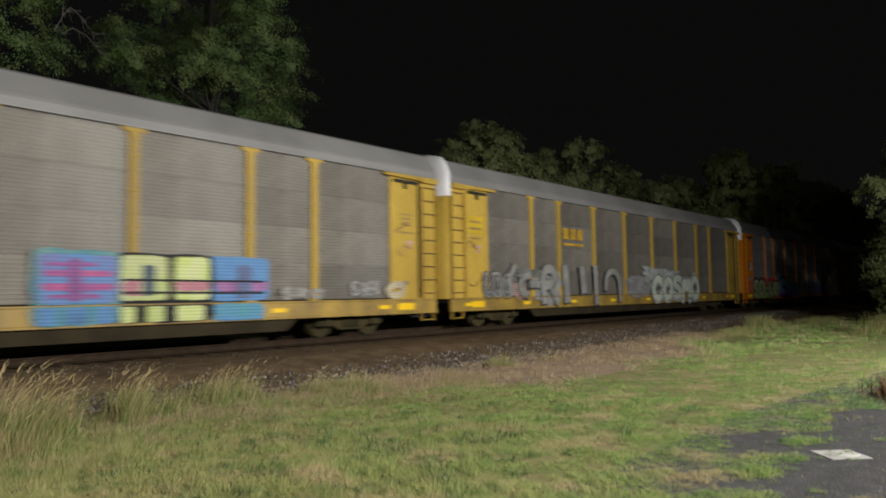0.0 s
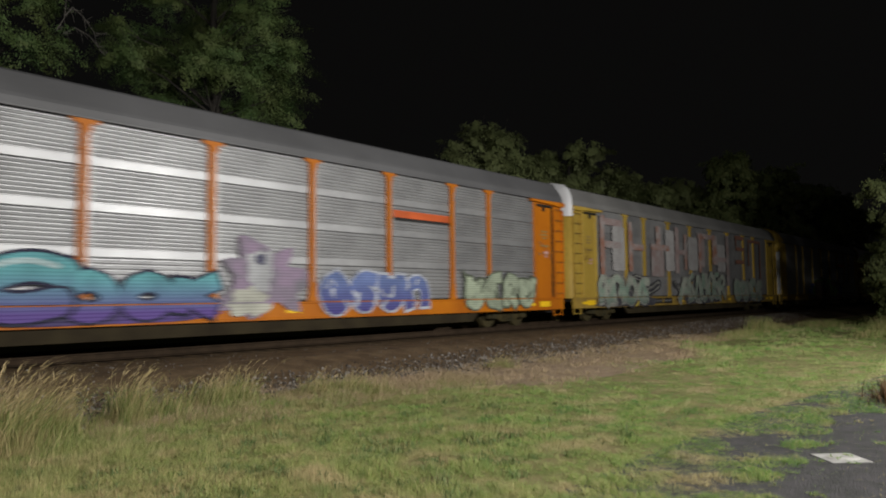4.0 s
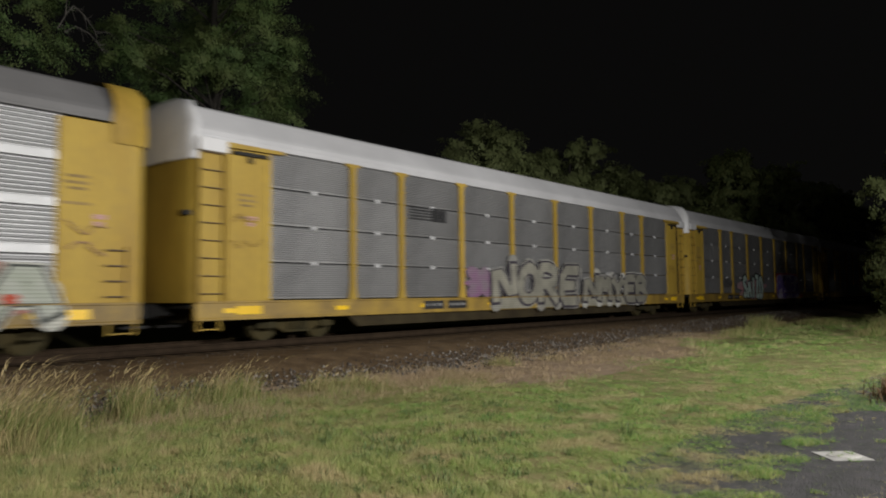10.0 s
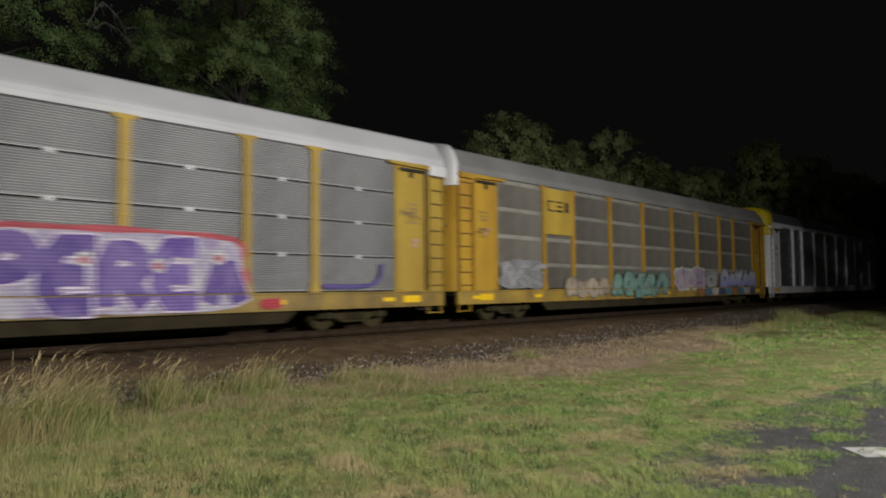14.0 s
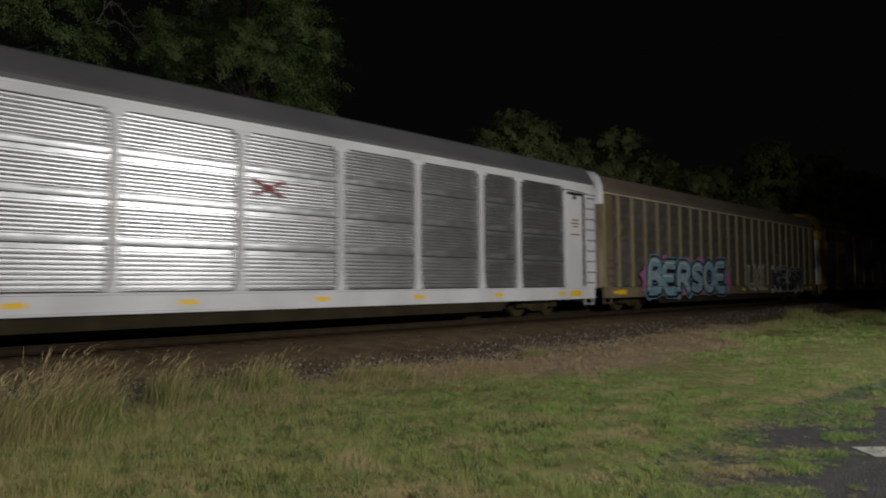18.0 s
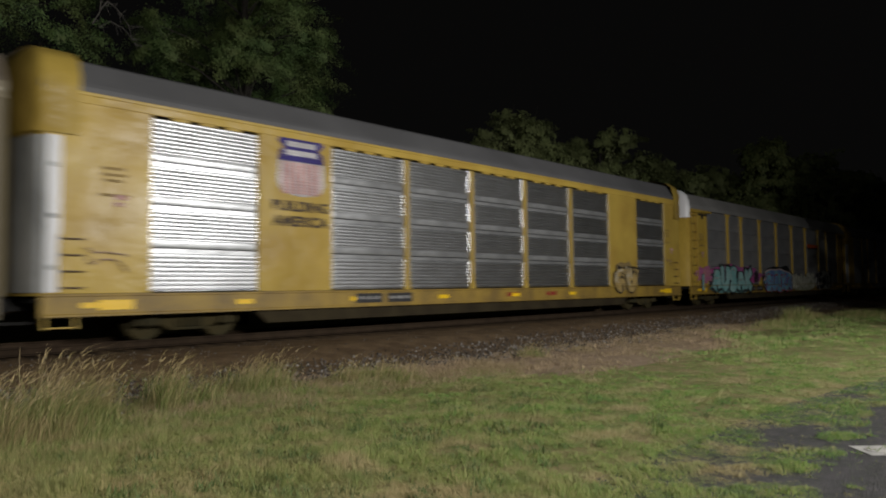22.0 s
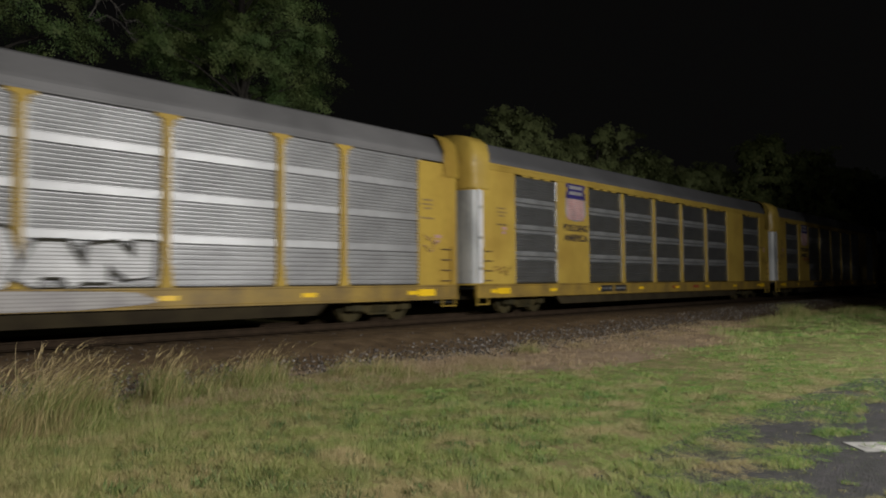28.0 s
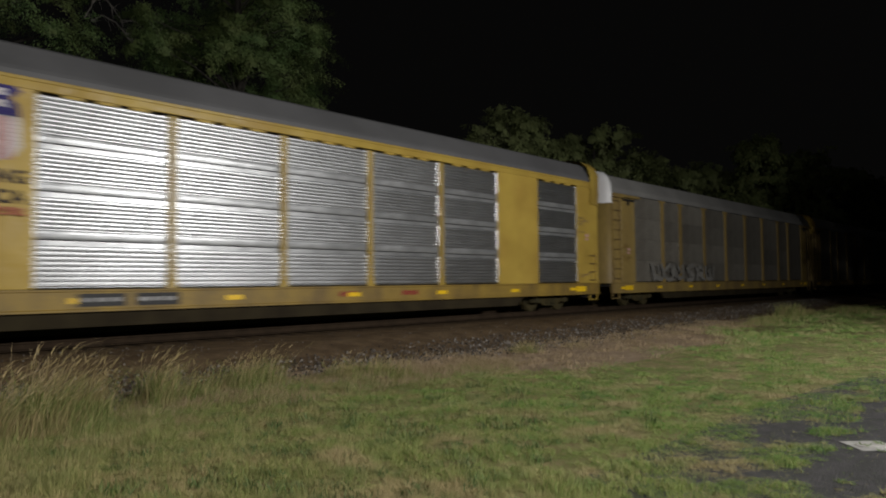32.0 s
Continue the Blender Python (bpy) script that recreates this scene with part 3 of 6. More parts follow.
def build_tree(x, y, height, radius, base, seed, leaves, leaf, mat, label, clumps=46, bare=()):
    """A tapered trunk with limbs, and a crown of leaf sprays round the limbs' ends. base: height where the crown begins."""
    rng = np.random.default_rng(seed)
    root = new("tree")
    tagged(root, label, "tree", "trees behind the track")
    root.matrix_basis = pose(x, y, 0)
    bm = bmesh.new()
    pts = [Vector((0.25 * math.sin(k * 1.3 + seed), 0.25 * math.cos(k * 0.9 + seed), height * 0.86 * k / 6)) for k in range(7)]
    rad = [radius * 0.075 * (1 - 0.8 * k / 6) + 0.03 for k in range(7)]
    for k in range(6):
        tube(bm, pts[k], pts[k + 1], rad[k], rad[k + 1], 9)
    centers = []
    for k in range(clumps):
        u = rng.random()
        zz = base + (height - base) * (0.04 + 0.93 * u)
        wide = radius * (math.sin(math.pi * min(0.97, 0.16 + 0.8 * u)) ** 0.7)
        a = rng.uniform(0, 6.2832)
        wide *= 0.86 + 0.26 * math.sin(2 * a + 9 * u + seed)
        rr = wide * (0.35 + 0.6 * math.sqrt(rng.random()))
        c = Vector((rr * math.cos(a), rr * math.sin(a), zz))
        centers.append((c, radius * rng.uniform(0.2, 0.36)))
        t = max(0.25, min(0.95, (zz - radius * 0.35) / (height * 0.86)))
        s = pts[0].lerp(pts[-1], t)
        mid = s.lerp(c, 0.55) + Vector((0, 0, radius * 0.06))
        r0 = radius * 0.013 * (1.3 - u)
        tube(bm, s, mid, r0, r0 * 0.65, 5)
        tube(bm, mid, c, r0 * 0.65, 0.012, 5)
        for _ in range(2):
            e = c + Vector(rng.normal(0, 1, 3)).normalized() * radius * 0.25
            tube(bm, mid.lerp(c, 0.6), e, r0 * 0.35, 0.008, 4)
    part("trunk", bm, BARK, root)
    for way in bare:
        bm = bmesh.new()
        n = len(way) - 1
        thick = 0.045 if way[0][2] < 11 else 0.025
        pts = [Vector(p) for p in way]
        for k in range(n):
            tube(bm, pts[k], pts[k + 1], thick * (1 - 0.8 * k / n), thick * (1 - 0.8 * (k + 1) / n), 5)
            for _ in range(3):
                s = pts[k].lerp(pts[k + 1], rng.random())
                e = s + Vector((rng.uniform(0.05, 0.55), rng.uniform(-0.3, 0.2), rng.uniform(-0.5, 0.25)))
                tube(bm, s, e, 0.012, 0.004, 3)
        part("dead_branch", bm, PALE_BARK, root, "bleached bare branch")
    # sprays: drooping twigs that fan out level from the limbs' ends, with leaves along them
    near = x < 30
    sprays = clumps * (16 if near else 12)
    cs = np.array([c for c, _ in centers])
    rs = np.array([r for _, r in centers])
    i = rng.integers(0, clumps, sprays)
    heart = np.array([0, 0, base + (height - base) * 0.42])
    d = rng.normal(0, 1, (sprays, 3)) + 0.6 * (cs[i] - heart) / radius
    d[:, 2] = d[:, 2] * (0.42 if near else 0.8) + 0.08
    d /= np.linalg.norm(d, axis=1)[:, None]
    length = rs[i] * rng.uniform(0.5, 1.55 if near else 1.1, sprays)
    start = cs[i] + rng.normal(0, 0.22, (sprays, 3)) * rs[i][:, None] * np.array([1, 1, 0.6])
    n = leaves
    j = rng.integers(0, sprays, n)
    t = rng.random(n) ** 0.75
    loose = 0.04 + 0.17 * (1 - 0.75 * t) * rs[i][j]
    p = start[j] + d[j] * (length[j] * t)[:, None] + rng.normal(0, 1, (n, 3)) * loose[:, None] * np.array([1, 1, 0.6])
    p[:, 2] -= 0.4 * length[j] * t * t
    # each leaf: a kite of two triangles, folded a little, turned out from its limb's end
    out = (p - cs[i][j]) / rs[i][j][:, None] + 0.5 * (p - heart) / radius + rng.normal(0, 0.28 if near else 0.16, (n, 3))
    out[:, 2] = out[:, 2] * 0.7 + 0.15
    out /= np.linalg.norm(out, axis=1)[:, None] + 1e-9
    t = d[j] + rng.normal(0, 0.7, (n, 3)) - np.array([0, 0, 0.35])
    s = np.cross(t, out)
    s /= np.linalg.norm(s, axis=1)[:, None] + 1e-9
    t, up = np.cross(out, s), out
    size = (leaf * rng.uniform(0.6, 1.3, n))[:, None]
    if near:
        v = np.stack([p, p + t * size * 0.5 + s * size * 0.3 + up * size * 0.12, p + t * size, p + t * size * 0.5 - s * size * 0.3 + up * size * 0.12], 1)
        f = np.array([(0, 1, 2), (0, 2, 3)])[None] + 4 * np.arange(n)[:, None, None]
    else:
        v = np.stack([p, p + t * size * 0.8 + s * size * 0.5, p + t * size * 0.8 - s * size * 0.5], 1)
        f = np.array([(0, 1, 2)])[None] + 3 * np.arange(n)[:, None, None]
    me = sheet("crown", v.reshape(-1, 3), f.reshape(-1, 3))
    part("crown", me, mat, root)
    return root


def build_trees():
    lab = "tall leafy deciduous tree with open crown behind the track"
    build_tree(16.8, 28.0, 20.0, 4.6, 6.0, 11, 230000, 0.078, LEAF_A, lab, 76)
    build_tree(6.6, 30.0, 20.0, 4.2, 5.0, 12, 180000, 0.078, LEAF_A, "leafy tree with bare dead branches behind the track", 68,
               bare=(((3.2, -2.9, 11.5), (3.42, -3, 12.0), (3.5, -3, 13.0), (3.6, -3, 14.6)),
                     ((3.45, -3, 12.1), (3.7, -3, 12.5), (4.1, -3, 12.25), (4.5, -3, 11.75), (4.65, -3, 11.2)),
                     ((3.4, -3, 11.4), (3.8, -3, 11.75), (4.3, -3, 11.6), (4.7, -3, 11.2), (4.9, -3, 10.8)),
                     ((3.5, -3, 12.9), (3.1, -3, 13.3), (2.9, -3, 13.9))))
    far = "rounded dark leafy tree in the wood behind the track"
    for x, y, h, r, s in ((41.5, 31.0, 13.9, 6.6, 21), (51.0, 30.0, 14.4, 6.2, 22), (60.0, 29.0, 12.6, 5.6, 23), (35.0, 35.0, 11.5, 5.0, 29), (46.0, 34.0, 12.2, 5.6, 32), (55.5, 33.0, 12.0, 5.2, 33), (64.5, 32.0, 12.0, 5.2, 34), (69.0, 28.5, 13.0, 5.2, 24),
                          (72.0, 24.0, 15.4, 5.0, 25), (84.0, 22.6, 16.6, 5.0, 26), (98.0, 22.0, 15.0, 4.6, 27), (114.0, 22.5, 15.0, 5.5, 30)):
        build_tree(x, y, h, r, 1.5 if x < 71 else 5.0, s, (120000 if x < 62 and h > 12 else 70000) if x < 71 else 40000, (0.13 if x < 71 else 0.16) * (1 + x / 110), LEAF_B if x < 71 else LEAF_C, far, 80)
    near = "leafy tree overhanging the verge on the near side of the track"
    build_tree(40.5, 3.2, 9.2, 4.3, 0.4, 28, 90000, 0.13, LEAF_B, near, 70)
    build_tree(53.0, 3.2, 10.5, 4.6, 0.6, 31, 50000, 0.2, LEAF_B, near, 40)


build_trees()


# ---- the freight train ----
SIDE = -1.5            # near side of a car, from its centre line
POSTS = (5.4, 7.34, 10.18, 13.06, 16.0, 18.85, 21.74, 23.72)
BODY = 29.24           # front and rear of a body lie at x and BODY - x
SHARED = {}


def panel_mesh(width, height, style):
    """A pressed steel sheet of one bay and one tier; its lower left corner is the origin, it faces -y. The grooves run out at both ends."""
    key = ("panel", round(width, 3), round(height, 3), style)
    if key in SHARED:
        return SHARED[key]
    lip = 0.006 if style.split("_")[0] in ("coarse", "worn", "shelf", "bands") else 0.016
    prof, dark = [(lip, 0.0), (0.0, 0.005)], set()
    flat = set()
    if style.split("_")[0] in ("slots", "coarse"):       # a dull shelf below, perforated grooves, a bright lip above
        band = 0.0 if style.endswith("low") else height * (0.2 if style.startswith("slots") else 0.2)
        lip_top = 0.0 if style.endswith("top") or style.startswith("coarse") else height * 0.12
        n = 7 if band and lip_top else 8
        if band:
            prof += [(-0.006, 0.012)]
            for u, v in ((0.3, -0.012), (0.6, -0.015), (0.85, -0.01)) if style.startswith("slots") else ():
                flat.add(len(prof) - 1)
                prof += [(v, band * u)]
            flat.add(len(prof) - 1)
            prof += [(-0.004, band - 0.012), (0.0, band)]
        p = (height - band - lip_top - 0.03) / n
        cut = 0.56 if style.startswith("slots") else 0.68
        for k in range(n):
            z = band + 0.015 + k * p
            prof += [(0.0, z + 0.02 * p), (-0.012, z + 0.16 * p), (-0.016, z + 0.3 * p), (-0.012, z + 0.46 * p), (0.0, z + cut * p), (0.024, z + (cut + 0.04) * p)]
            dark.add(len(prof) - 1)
            prof += [(0.024, z + 0.95 * p)]
        if lip_top:
            prof += [(-0.004, height - lip_top)]
            flat.add(len(prof) - 1)
            prof += [(-0.004, height - 0.012)]
    elif style == "fine":       # many shallow waves
        n = int(height / 0.056)
        p = (height - 0.05) / n
        for k in range(n):
            z = 0.025 + k * p
            prof += [(0.0, z + 0.05 * p), (-0.012, z + 0.3 * p), (-0.012, z + 0.5 * p), (0.002, z + 0.72 * p), (0.01, z + 0.76 * p)]
            dark.add(len(prof) - 1)
            prof += [(0.01, z + 0.97 * p)]
        prof += [(0.0, height - 0.02)]
    elif style == "shelf":      # fine worn ribs under a plain band
        p = (height * 0.84 - 0.03) / 14
        for k in range(14):
            z = 0.015 + k * p
            prof += [(0.0, z + 0.1 * p), (-0.008, z + 0.3 * p), (-0.008, z + 0.6 * p), (0.003, z + 0.8 * p)]
        prof += [(-0.004, height * 0.84)]
        flat.add(len(prof) - 1)
        prof += [(-0.004, height - 0.012)]
    elif style == "worn":       # shallow worn ribs with no perforation
        n = 11
        p = (height - 0.03) / n
        for k in range(n):
            z = 0.015 + k * p
            prof += [(0.0, z + 0.1 * p), (-0.009, z + 0.3 * p), (-0.009, z + 0.6 * p), (0.002, z + 0.8 * p)]
    elif style == "bands":      # plain with fine slots low and high
        for z in (0.1, 0.15, 0.2, 0.25, 0.62, 0.67, 0.72):
            prof += [(0.0, z), (0.02, z + 0.004)]
            dark.add(len(prof) - 1)
            prof += [(0.02, z + 0.03), (0.0, z + 0.034)]
        prof += [(0.0, height - 0.02)]
    prof += [(lip, height - 0.004)]
    n = len(prof)
    verts = [(x, y * k, z) for x, k in ((0.0, 0.0), (0.05, 1.0), (width - 0.05, 1.0), (width, 0.0)) for y, z in prof]
    faces, idx = [], []
    for c in range(3):
        for j in range(n - 1):
            faces.append((c * n + j, (c + 1) * n + j, (c + 1) * n + j + 1, c * n + j + 1))
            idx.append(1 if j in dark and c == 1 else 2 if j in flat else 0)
    me = raw_mesh("panel", verts, faces)
    me.polygons.foreach_set("material_index", idx)
    SHARED[key] = me
    return me


def panel(width, height, style, steel, root, at):
    me = panel_mesh(width, height, style)
    key = ("dressed", me.name, steel.name)
    if key not in SHARED:
        SHARED[key] = me.copy()
        slotted = style.startswith("slots")
        band = NEW_BAND if steel is GALV_NEW else GALV_BAND if slotted else PALE_BAND if style == "shelf" else steel
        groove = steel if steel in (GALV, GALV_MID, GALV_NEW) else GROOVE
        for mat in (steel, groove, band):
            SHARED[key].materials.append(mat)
    return part("panel", SHARED[key], steel, root, at=at)


def shared(key, make):
    if key not in SHARED:
        bm = make()
        me = bpy.data.meshes.new(str(key[0]))
        bm.normal_update()
        bm.to_mesh(me)
        bm.free()
        SHARED[key] = me
    return SHARED[key]


def post_bm(height, width, flare):
    bm = bmesh.new()
    w, t = width / 2, 0.14
    f = max(1.0, flare * 0.5)
    out = [(-w * 1.7, 0), (w * 1.7, 0), (w * 1.2, 0.22), (w, 0.45), (w, height - 0.28), (w * f, height - 0.1), (w * flare, height - 0.07), (w * flare, height), (-w * flare, height), (-w * flare, height - 0.07), (-w * f, height - 0.1), (-w, height - 0.28), (-w, 0.45), (-w * 1.2, 0.22)]
    slab(bm, out, -0.05, 0.03)
    for z in np.linspace(0.9, height - 0.6, 4):
        box(bm, -w - 0.03, w + 0.03, -0.062, -0.02, z - 0.03, z + 0.03, 0.008)
    return bm


def bolts_bm():
    """Bright bolt heads down the trailing edge of a post."""
    bm = bmesh.new()
    edge = [(0.06, 0.5), (0.095, 0.5)]
    for k in range(16):
        z = 0.55 + 0.185 * k
        if k % 4 != 3:
            edge += [(0.095, z - 0.03), (0.125, z - 0.025), (0.125, z + 0.025), (0.095, z + 0.03)]
    slab(bm, edge + [(0.095, 3.5), (0.06, 3.5)], -0.072, -0.045)
    return bm


NOSE = [(0.4, 0.0), (0.41, 0.5), (0.435, 0.85), (0.475, 1.1), (0.53, 1.3), (0.6, 1.43), (0.7, 1.5)]     # plan of a rounded car end: x, half width


def hood_bm(length, lift):
    """The rounded canopy over a car's end, hanging down round its corner."""
    bm = bmesh.new()
    grow = 0.05
    ring = [(x - grow, -(y + grow)) for x, y in NOSE[1:]]
    path = [q for q in ring if q[0] < length - 0.03] + [(length, -1.57 if length > 0.9 else -1.5)]
    levels = [(4.36 - lift, 1.0), (4.5, 1.0), (4.82 + lift, 1.0), (5.14 + lift, 0.985), (5.46 + lift, 0.92), (5.7 + lift, 0.74), (5.84 + lift, 0.38), (5.88 + lift, 0.0)]
    rows = []
    for z, k in levels:
        rows.append([bm.verts.new((x + (1 - k) * 0.9 * max(0.0, 0.8 - x), y * k, z)) for x, y in path])
    far = []
    for z, k in levels[:-1]:
        far.append([bm.verts.new((x + (1 - k) * 0.9 * max(0.0, 0.8 - x), -y * k, z)) for x, y in path])
    far.append(rows[-1])
    for grid, flip in ((rows, False), (far, True)):
        for a, b in zip(grid, grid[1:]):
            for k in range(len(path) - 1):
                q = (a[k], a[k + 1], b[k + 1], b[k])
                bm.faces.new(q[::-1] if flip else q)
    for a, b, c, d in zip(rows, rows[1:], far, far[1:]):
        if b[0] is not d[0]:
            bm.faces.new((c[0], a[0], b[0], d[0]))
    for v in bm.verts:
        v.co.x += 0.03 * math.sin(9 * v.co.z + 5 * v.co.y)
        v.co.y *= 1 + 0.014 * math.sin(13 * v.co.z + 3 * v.co.x)
    for f in bm.faces:
        f.smooth = True
    return bm


def nose_bm(top):
    """The rounded end wall of a car."""
    bm = bmesh.new()
    path = [(x, -y) for x, y in NOSE[::-1]] + [(x, y) for x, y in NOSE[1:]]
    lo = [bm.verts.new((x, y, 1.0)) for x, y in path]
    hi = [bm.verts.new((x, y, top)) for x, y in path]
    for k in range(len(path) - 1):
        f = bm.faces.new((lo[k], lo[k + 1], hi[k + 1], hi[k]))
        f.smooth = True
    bm.faces.new(hi)
    return bm


def roof_mesh(lift, tail):
    prof = [(-1.5, 4.8), (-1.52, 4.84), (-1.5, 4.98), (-1.46, 5.06), (-1.12, 5.56), (-0.95, 5.64), (-0.5, 5.7), (0, 5.72), (0.5, 5.7), (0.95, 5.64), (1.12, 5.56), (1.46, 5.06), (1.5, 4.98), (1.52, 4.84), (1.5, 4.8)]
    v, f = pull([(y, z + (lift or 0.03)) for y, z in prof], 0.6, BODY - 0.6 - tail, 20)
    n = len(prof)
    f += [tuple(range(n))[::-1], tuple(range(20 * n, 21 * n))]
    return raw_mesh("roof", v, f, False)


def truck_bm():
    """One side frame of a truck, with its axle boxes and spring nest."""
    bm = bmesh.new()
    out = [(-1.2, 0.32), (-1.2, 0.55), (-0.75, 0.6), (-0.45, 0.72), (0.45, 0.72), (0.75, 0.6), (1.2, 0.55), (1.2, 0.32), (0.7, 0.34), (0.4, 0.2), (-0.4, 0.2), (-0.7, 0.34)]
    slab(bm, out, -1.06, -0.9)
    slab(bm, out, 0.9, 1.06)
    for x in (-0.89, 0.89):
        box(bm, x - 0.15, x + 0.15, -1.14, -0.88, 0.3, 0.58, 0.03)
    for k in range(5):
        box(bm, -0.3 + 0.13 * k, -0.22 + 0.13 * k, -1.12, -0.94, 0.26, 0.5, 0.02)
    box(bm, -0.2, 0.2, -1.0, 1.0, 0.45, 0.75)
    return bm


def wheel_bm():
    bm = bmesh.new()
    rot = Matrix.Rotation(radians(90), 4, "X")
    bmesh.ops.create_cone(bm, segments=32, radius1=0.42, radius2=0.42, depth=0.13, cap_ends=True, matrix=Matrix.Translation((0, 0.0, 0.42)) @ rot)
    bmesh.ops.create_cone(bm, segments=32, radius1=0.45, radius2=0.45, depth=0.03, cap_ends=True, matrix=Matrix.Translation((0, 0.065, 0.42)) @ rot)
    bmesh.ops.create_cone(bm, segments=20, radius1=0.12, radius2=0.1, depth=0.24, cap_ends=True, matrix=Matrix.Translation((0, -0.02, 0.42)) @ rot)
    return bm


def coupler_bm(sign):
    bm = bmesh.new()
    box(bm, *sorted((0.0, sign * 0.9)), -0.1, 0.1, 0.68, 0.92, 0.02)
    box(bm, *sorted((-sign * 0.1, sign * 0.16)), -0.17, 0.14, 0.62, 0.98, 0.04)
    box(bm, *sorted((0.0, sign * 0.6)), -0.42, -0.37, 0.42, 0.48)
    return bm


def build_end(root, sign, paint, style, lift, hood, strip):
    """Side plate, rounded end wall, header, lock rod, ladder and truck of one end. sign +1: leading end."""
    def span(a, b):
        return (a, b) if sign > 0 else (end - b, end - a)
    end = BODY - tail_of(style)
    flip = pose(0, 0, 0) if sign > 0 else pose(end, 0, 0, 0, 0, 180)
    top = 4.76 + lift
    if style != "up":
        part("end_plate", boxes((*span(0.69, 1.4 if style == "beige" else 2.7 if sign > 0 else 2.7 - tail_of(style)), SIDE - 0.01, SIDE + 0.05, 1.02, top), bevel=0.012), paint, root)
    part("end_wall", shared(("end_wall", paint.name, lift), lambda: nose_bm(top)), paint, root, at=flip)
    marks = [(1.75, 2.2, 3.55), (1.75, 2.25, 3.42), (1.8, 2.15, 3.3), (1.7, 2.3, 3.0)]
    if style in ("box", "white"):
        bm = bmesh.new()
        slab(bm, [(span(q, q)[0], z) for q, z in ((0.66, 4.62), (1.36, 4.62), (1.46, 4.66), (3.0, 4.69), (3.0, 4.77), (0.66, 4.79))], SIDE - 0.15, SIDE - 0.012)
        part("header", bm, paint, root)
        if lift == 0.05:
            part("header_end", boxes((*span(0.64, 1.38), SIDE - 0.16, SIDE - 0.012, 4.5, 4.82), bevel=0.015), WHITE, root, "white end of the header")
            part("grab_bar", boxes((*span(0.42, 0.64), -1.42, -1.18, 3.0, 3.12), bevel=0.015), BLACK, root)
        part("lock_rod", boxes((*span(1.42, 1.5), SIDE - 0.06, SIDE - 0.012, 1.06, 4.62), bevel=0.01), RUSTY if sign < 0 else paint, root)
        part("roller_track", boxes((*span(1.56, 2.55), SIDE - 0.1, SIDE - 0.02, 4.53, 4.62), bevel=0.008), BLACK, root)
        part("roller", boxes((*span(2.0, 2.12), SIDE - 0.09, SIDE - 0.012, 4.36, 4.53), bevel=0.02), BLACK, root)
        part("plate_rib", boxes((*span(2.5, 2.68), SIDE - 0.035, SIDE - 0.012, 1.06, 4.6), bevel=0.012), paint, root)
        ladder = part("ladder", boxes((*span(0.68, 0.71), SIDE - 0.09, SIDE + 0.04, 1.0, 4.5), bevel=0.004), paint, root)
        part("ladder_rail", boxes((*span(1.31, 1.34), SIDE - 0.09, SIDE - 0.012, 1.0, 4.5), bevel=0.004), paint, ladder)
        rung = shared(("rung", "dark"), lambda: boxes((0.0, 0.6, -0.012, 0.012, -0.01, 0.01)))
        for k in range(9):
            part("rung", rung, RUNG, ladder, at=pose(span(0.71, 1.31)[0], SIDE - 0.075, 1.2 + 0.41 * k))
    else:
        ladder = part("ladder", boxes((*span(0.95, 0.98), SIDE - 0.07, SIDE - 0.013, 1.05, 2.2), bevel=0.004), paint, root)
        rung = shared(("rung", "short"), lambda: boxes((0.0, 0.43, -0.014, 0.014, -0.016, 0.016)))
        for k in range(4):
            part("rung", rung, RUNG, ladder, at=pose(span(0.98, 1.41)[0], SIDE - 0.06, 1.15 + 0.32 * k))
        if sign < 0:
            part("cap", boxes((*span(0.62, 1.2), SIDE - 0.03, SIDE - 0.012, 4.66 + lift, 5.0 + lift), bevel=0.01), paint, root)
    for a, b, z in marks:
        part("lettering_bar", boxes((*span(a, b), SIDE - 0.016, SIDE - 0.013, z, z + 0.06)), MARK, root)
    part("end_marker", boxes((*span(1.7, 2.4), SIDE - 0.046, SIDE - 0.042, 0.7, 0.9)), REFLECT, root)
    part("coupler", coupler_bm(sign), BLACK, root, at=pose(0.3 if sign > 0 else CAR_PITCH + 0.3, 0, 0))
    part("step_iron", boxes((*span(0.72, 1.32), SIDE + 0.05, SIDE + 0.08, 0.36, 0.385), (*span(0.72, 0.76), SIDE + 0.02, SIDE + 0.07, 0.34, 0.62), (*span(1.28, 1.32), SIDE + 0.02, SIDE + 0.07, 0.34, 0.62)), paint, root)
    c = 3.85 if sign > 0 else BODY - 3.85
    truck = part("truck", shared(("truck",), truck_bm), RUSTY, root, at=pose(c, 0, 0))
    for x in (-0.89, 0.89):
        part("wheel", shared(("wheel",), wheel_bm), RUSTY, truck, at=pose(x, -0.75, 0))
        part("wheel", shared(("wheel",), wheel_bm), RUSTY, truck, at=pose(x, 0.75, 0, 0, 0, 180))
    if hood and (sign > 0 or style in ("plain", "up")):
        part("hood", shared(("hood", hood.name, lift), lambda: hood_bm(0.72 if hood is WHITE else 1.3, lift)), hood, root, "rounded end canopy", at=flip)
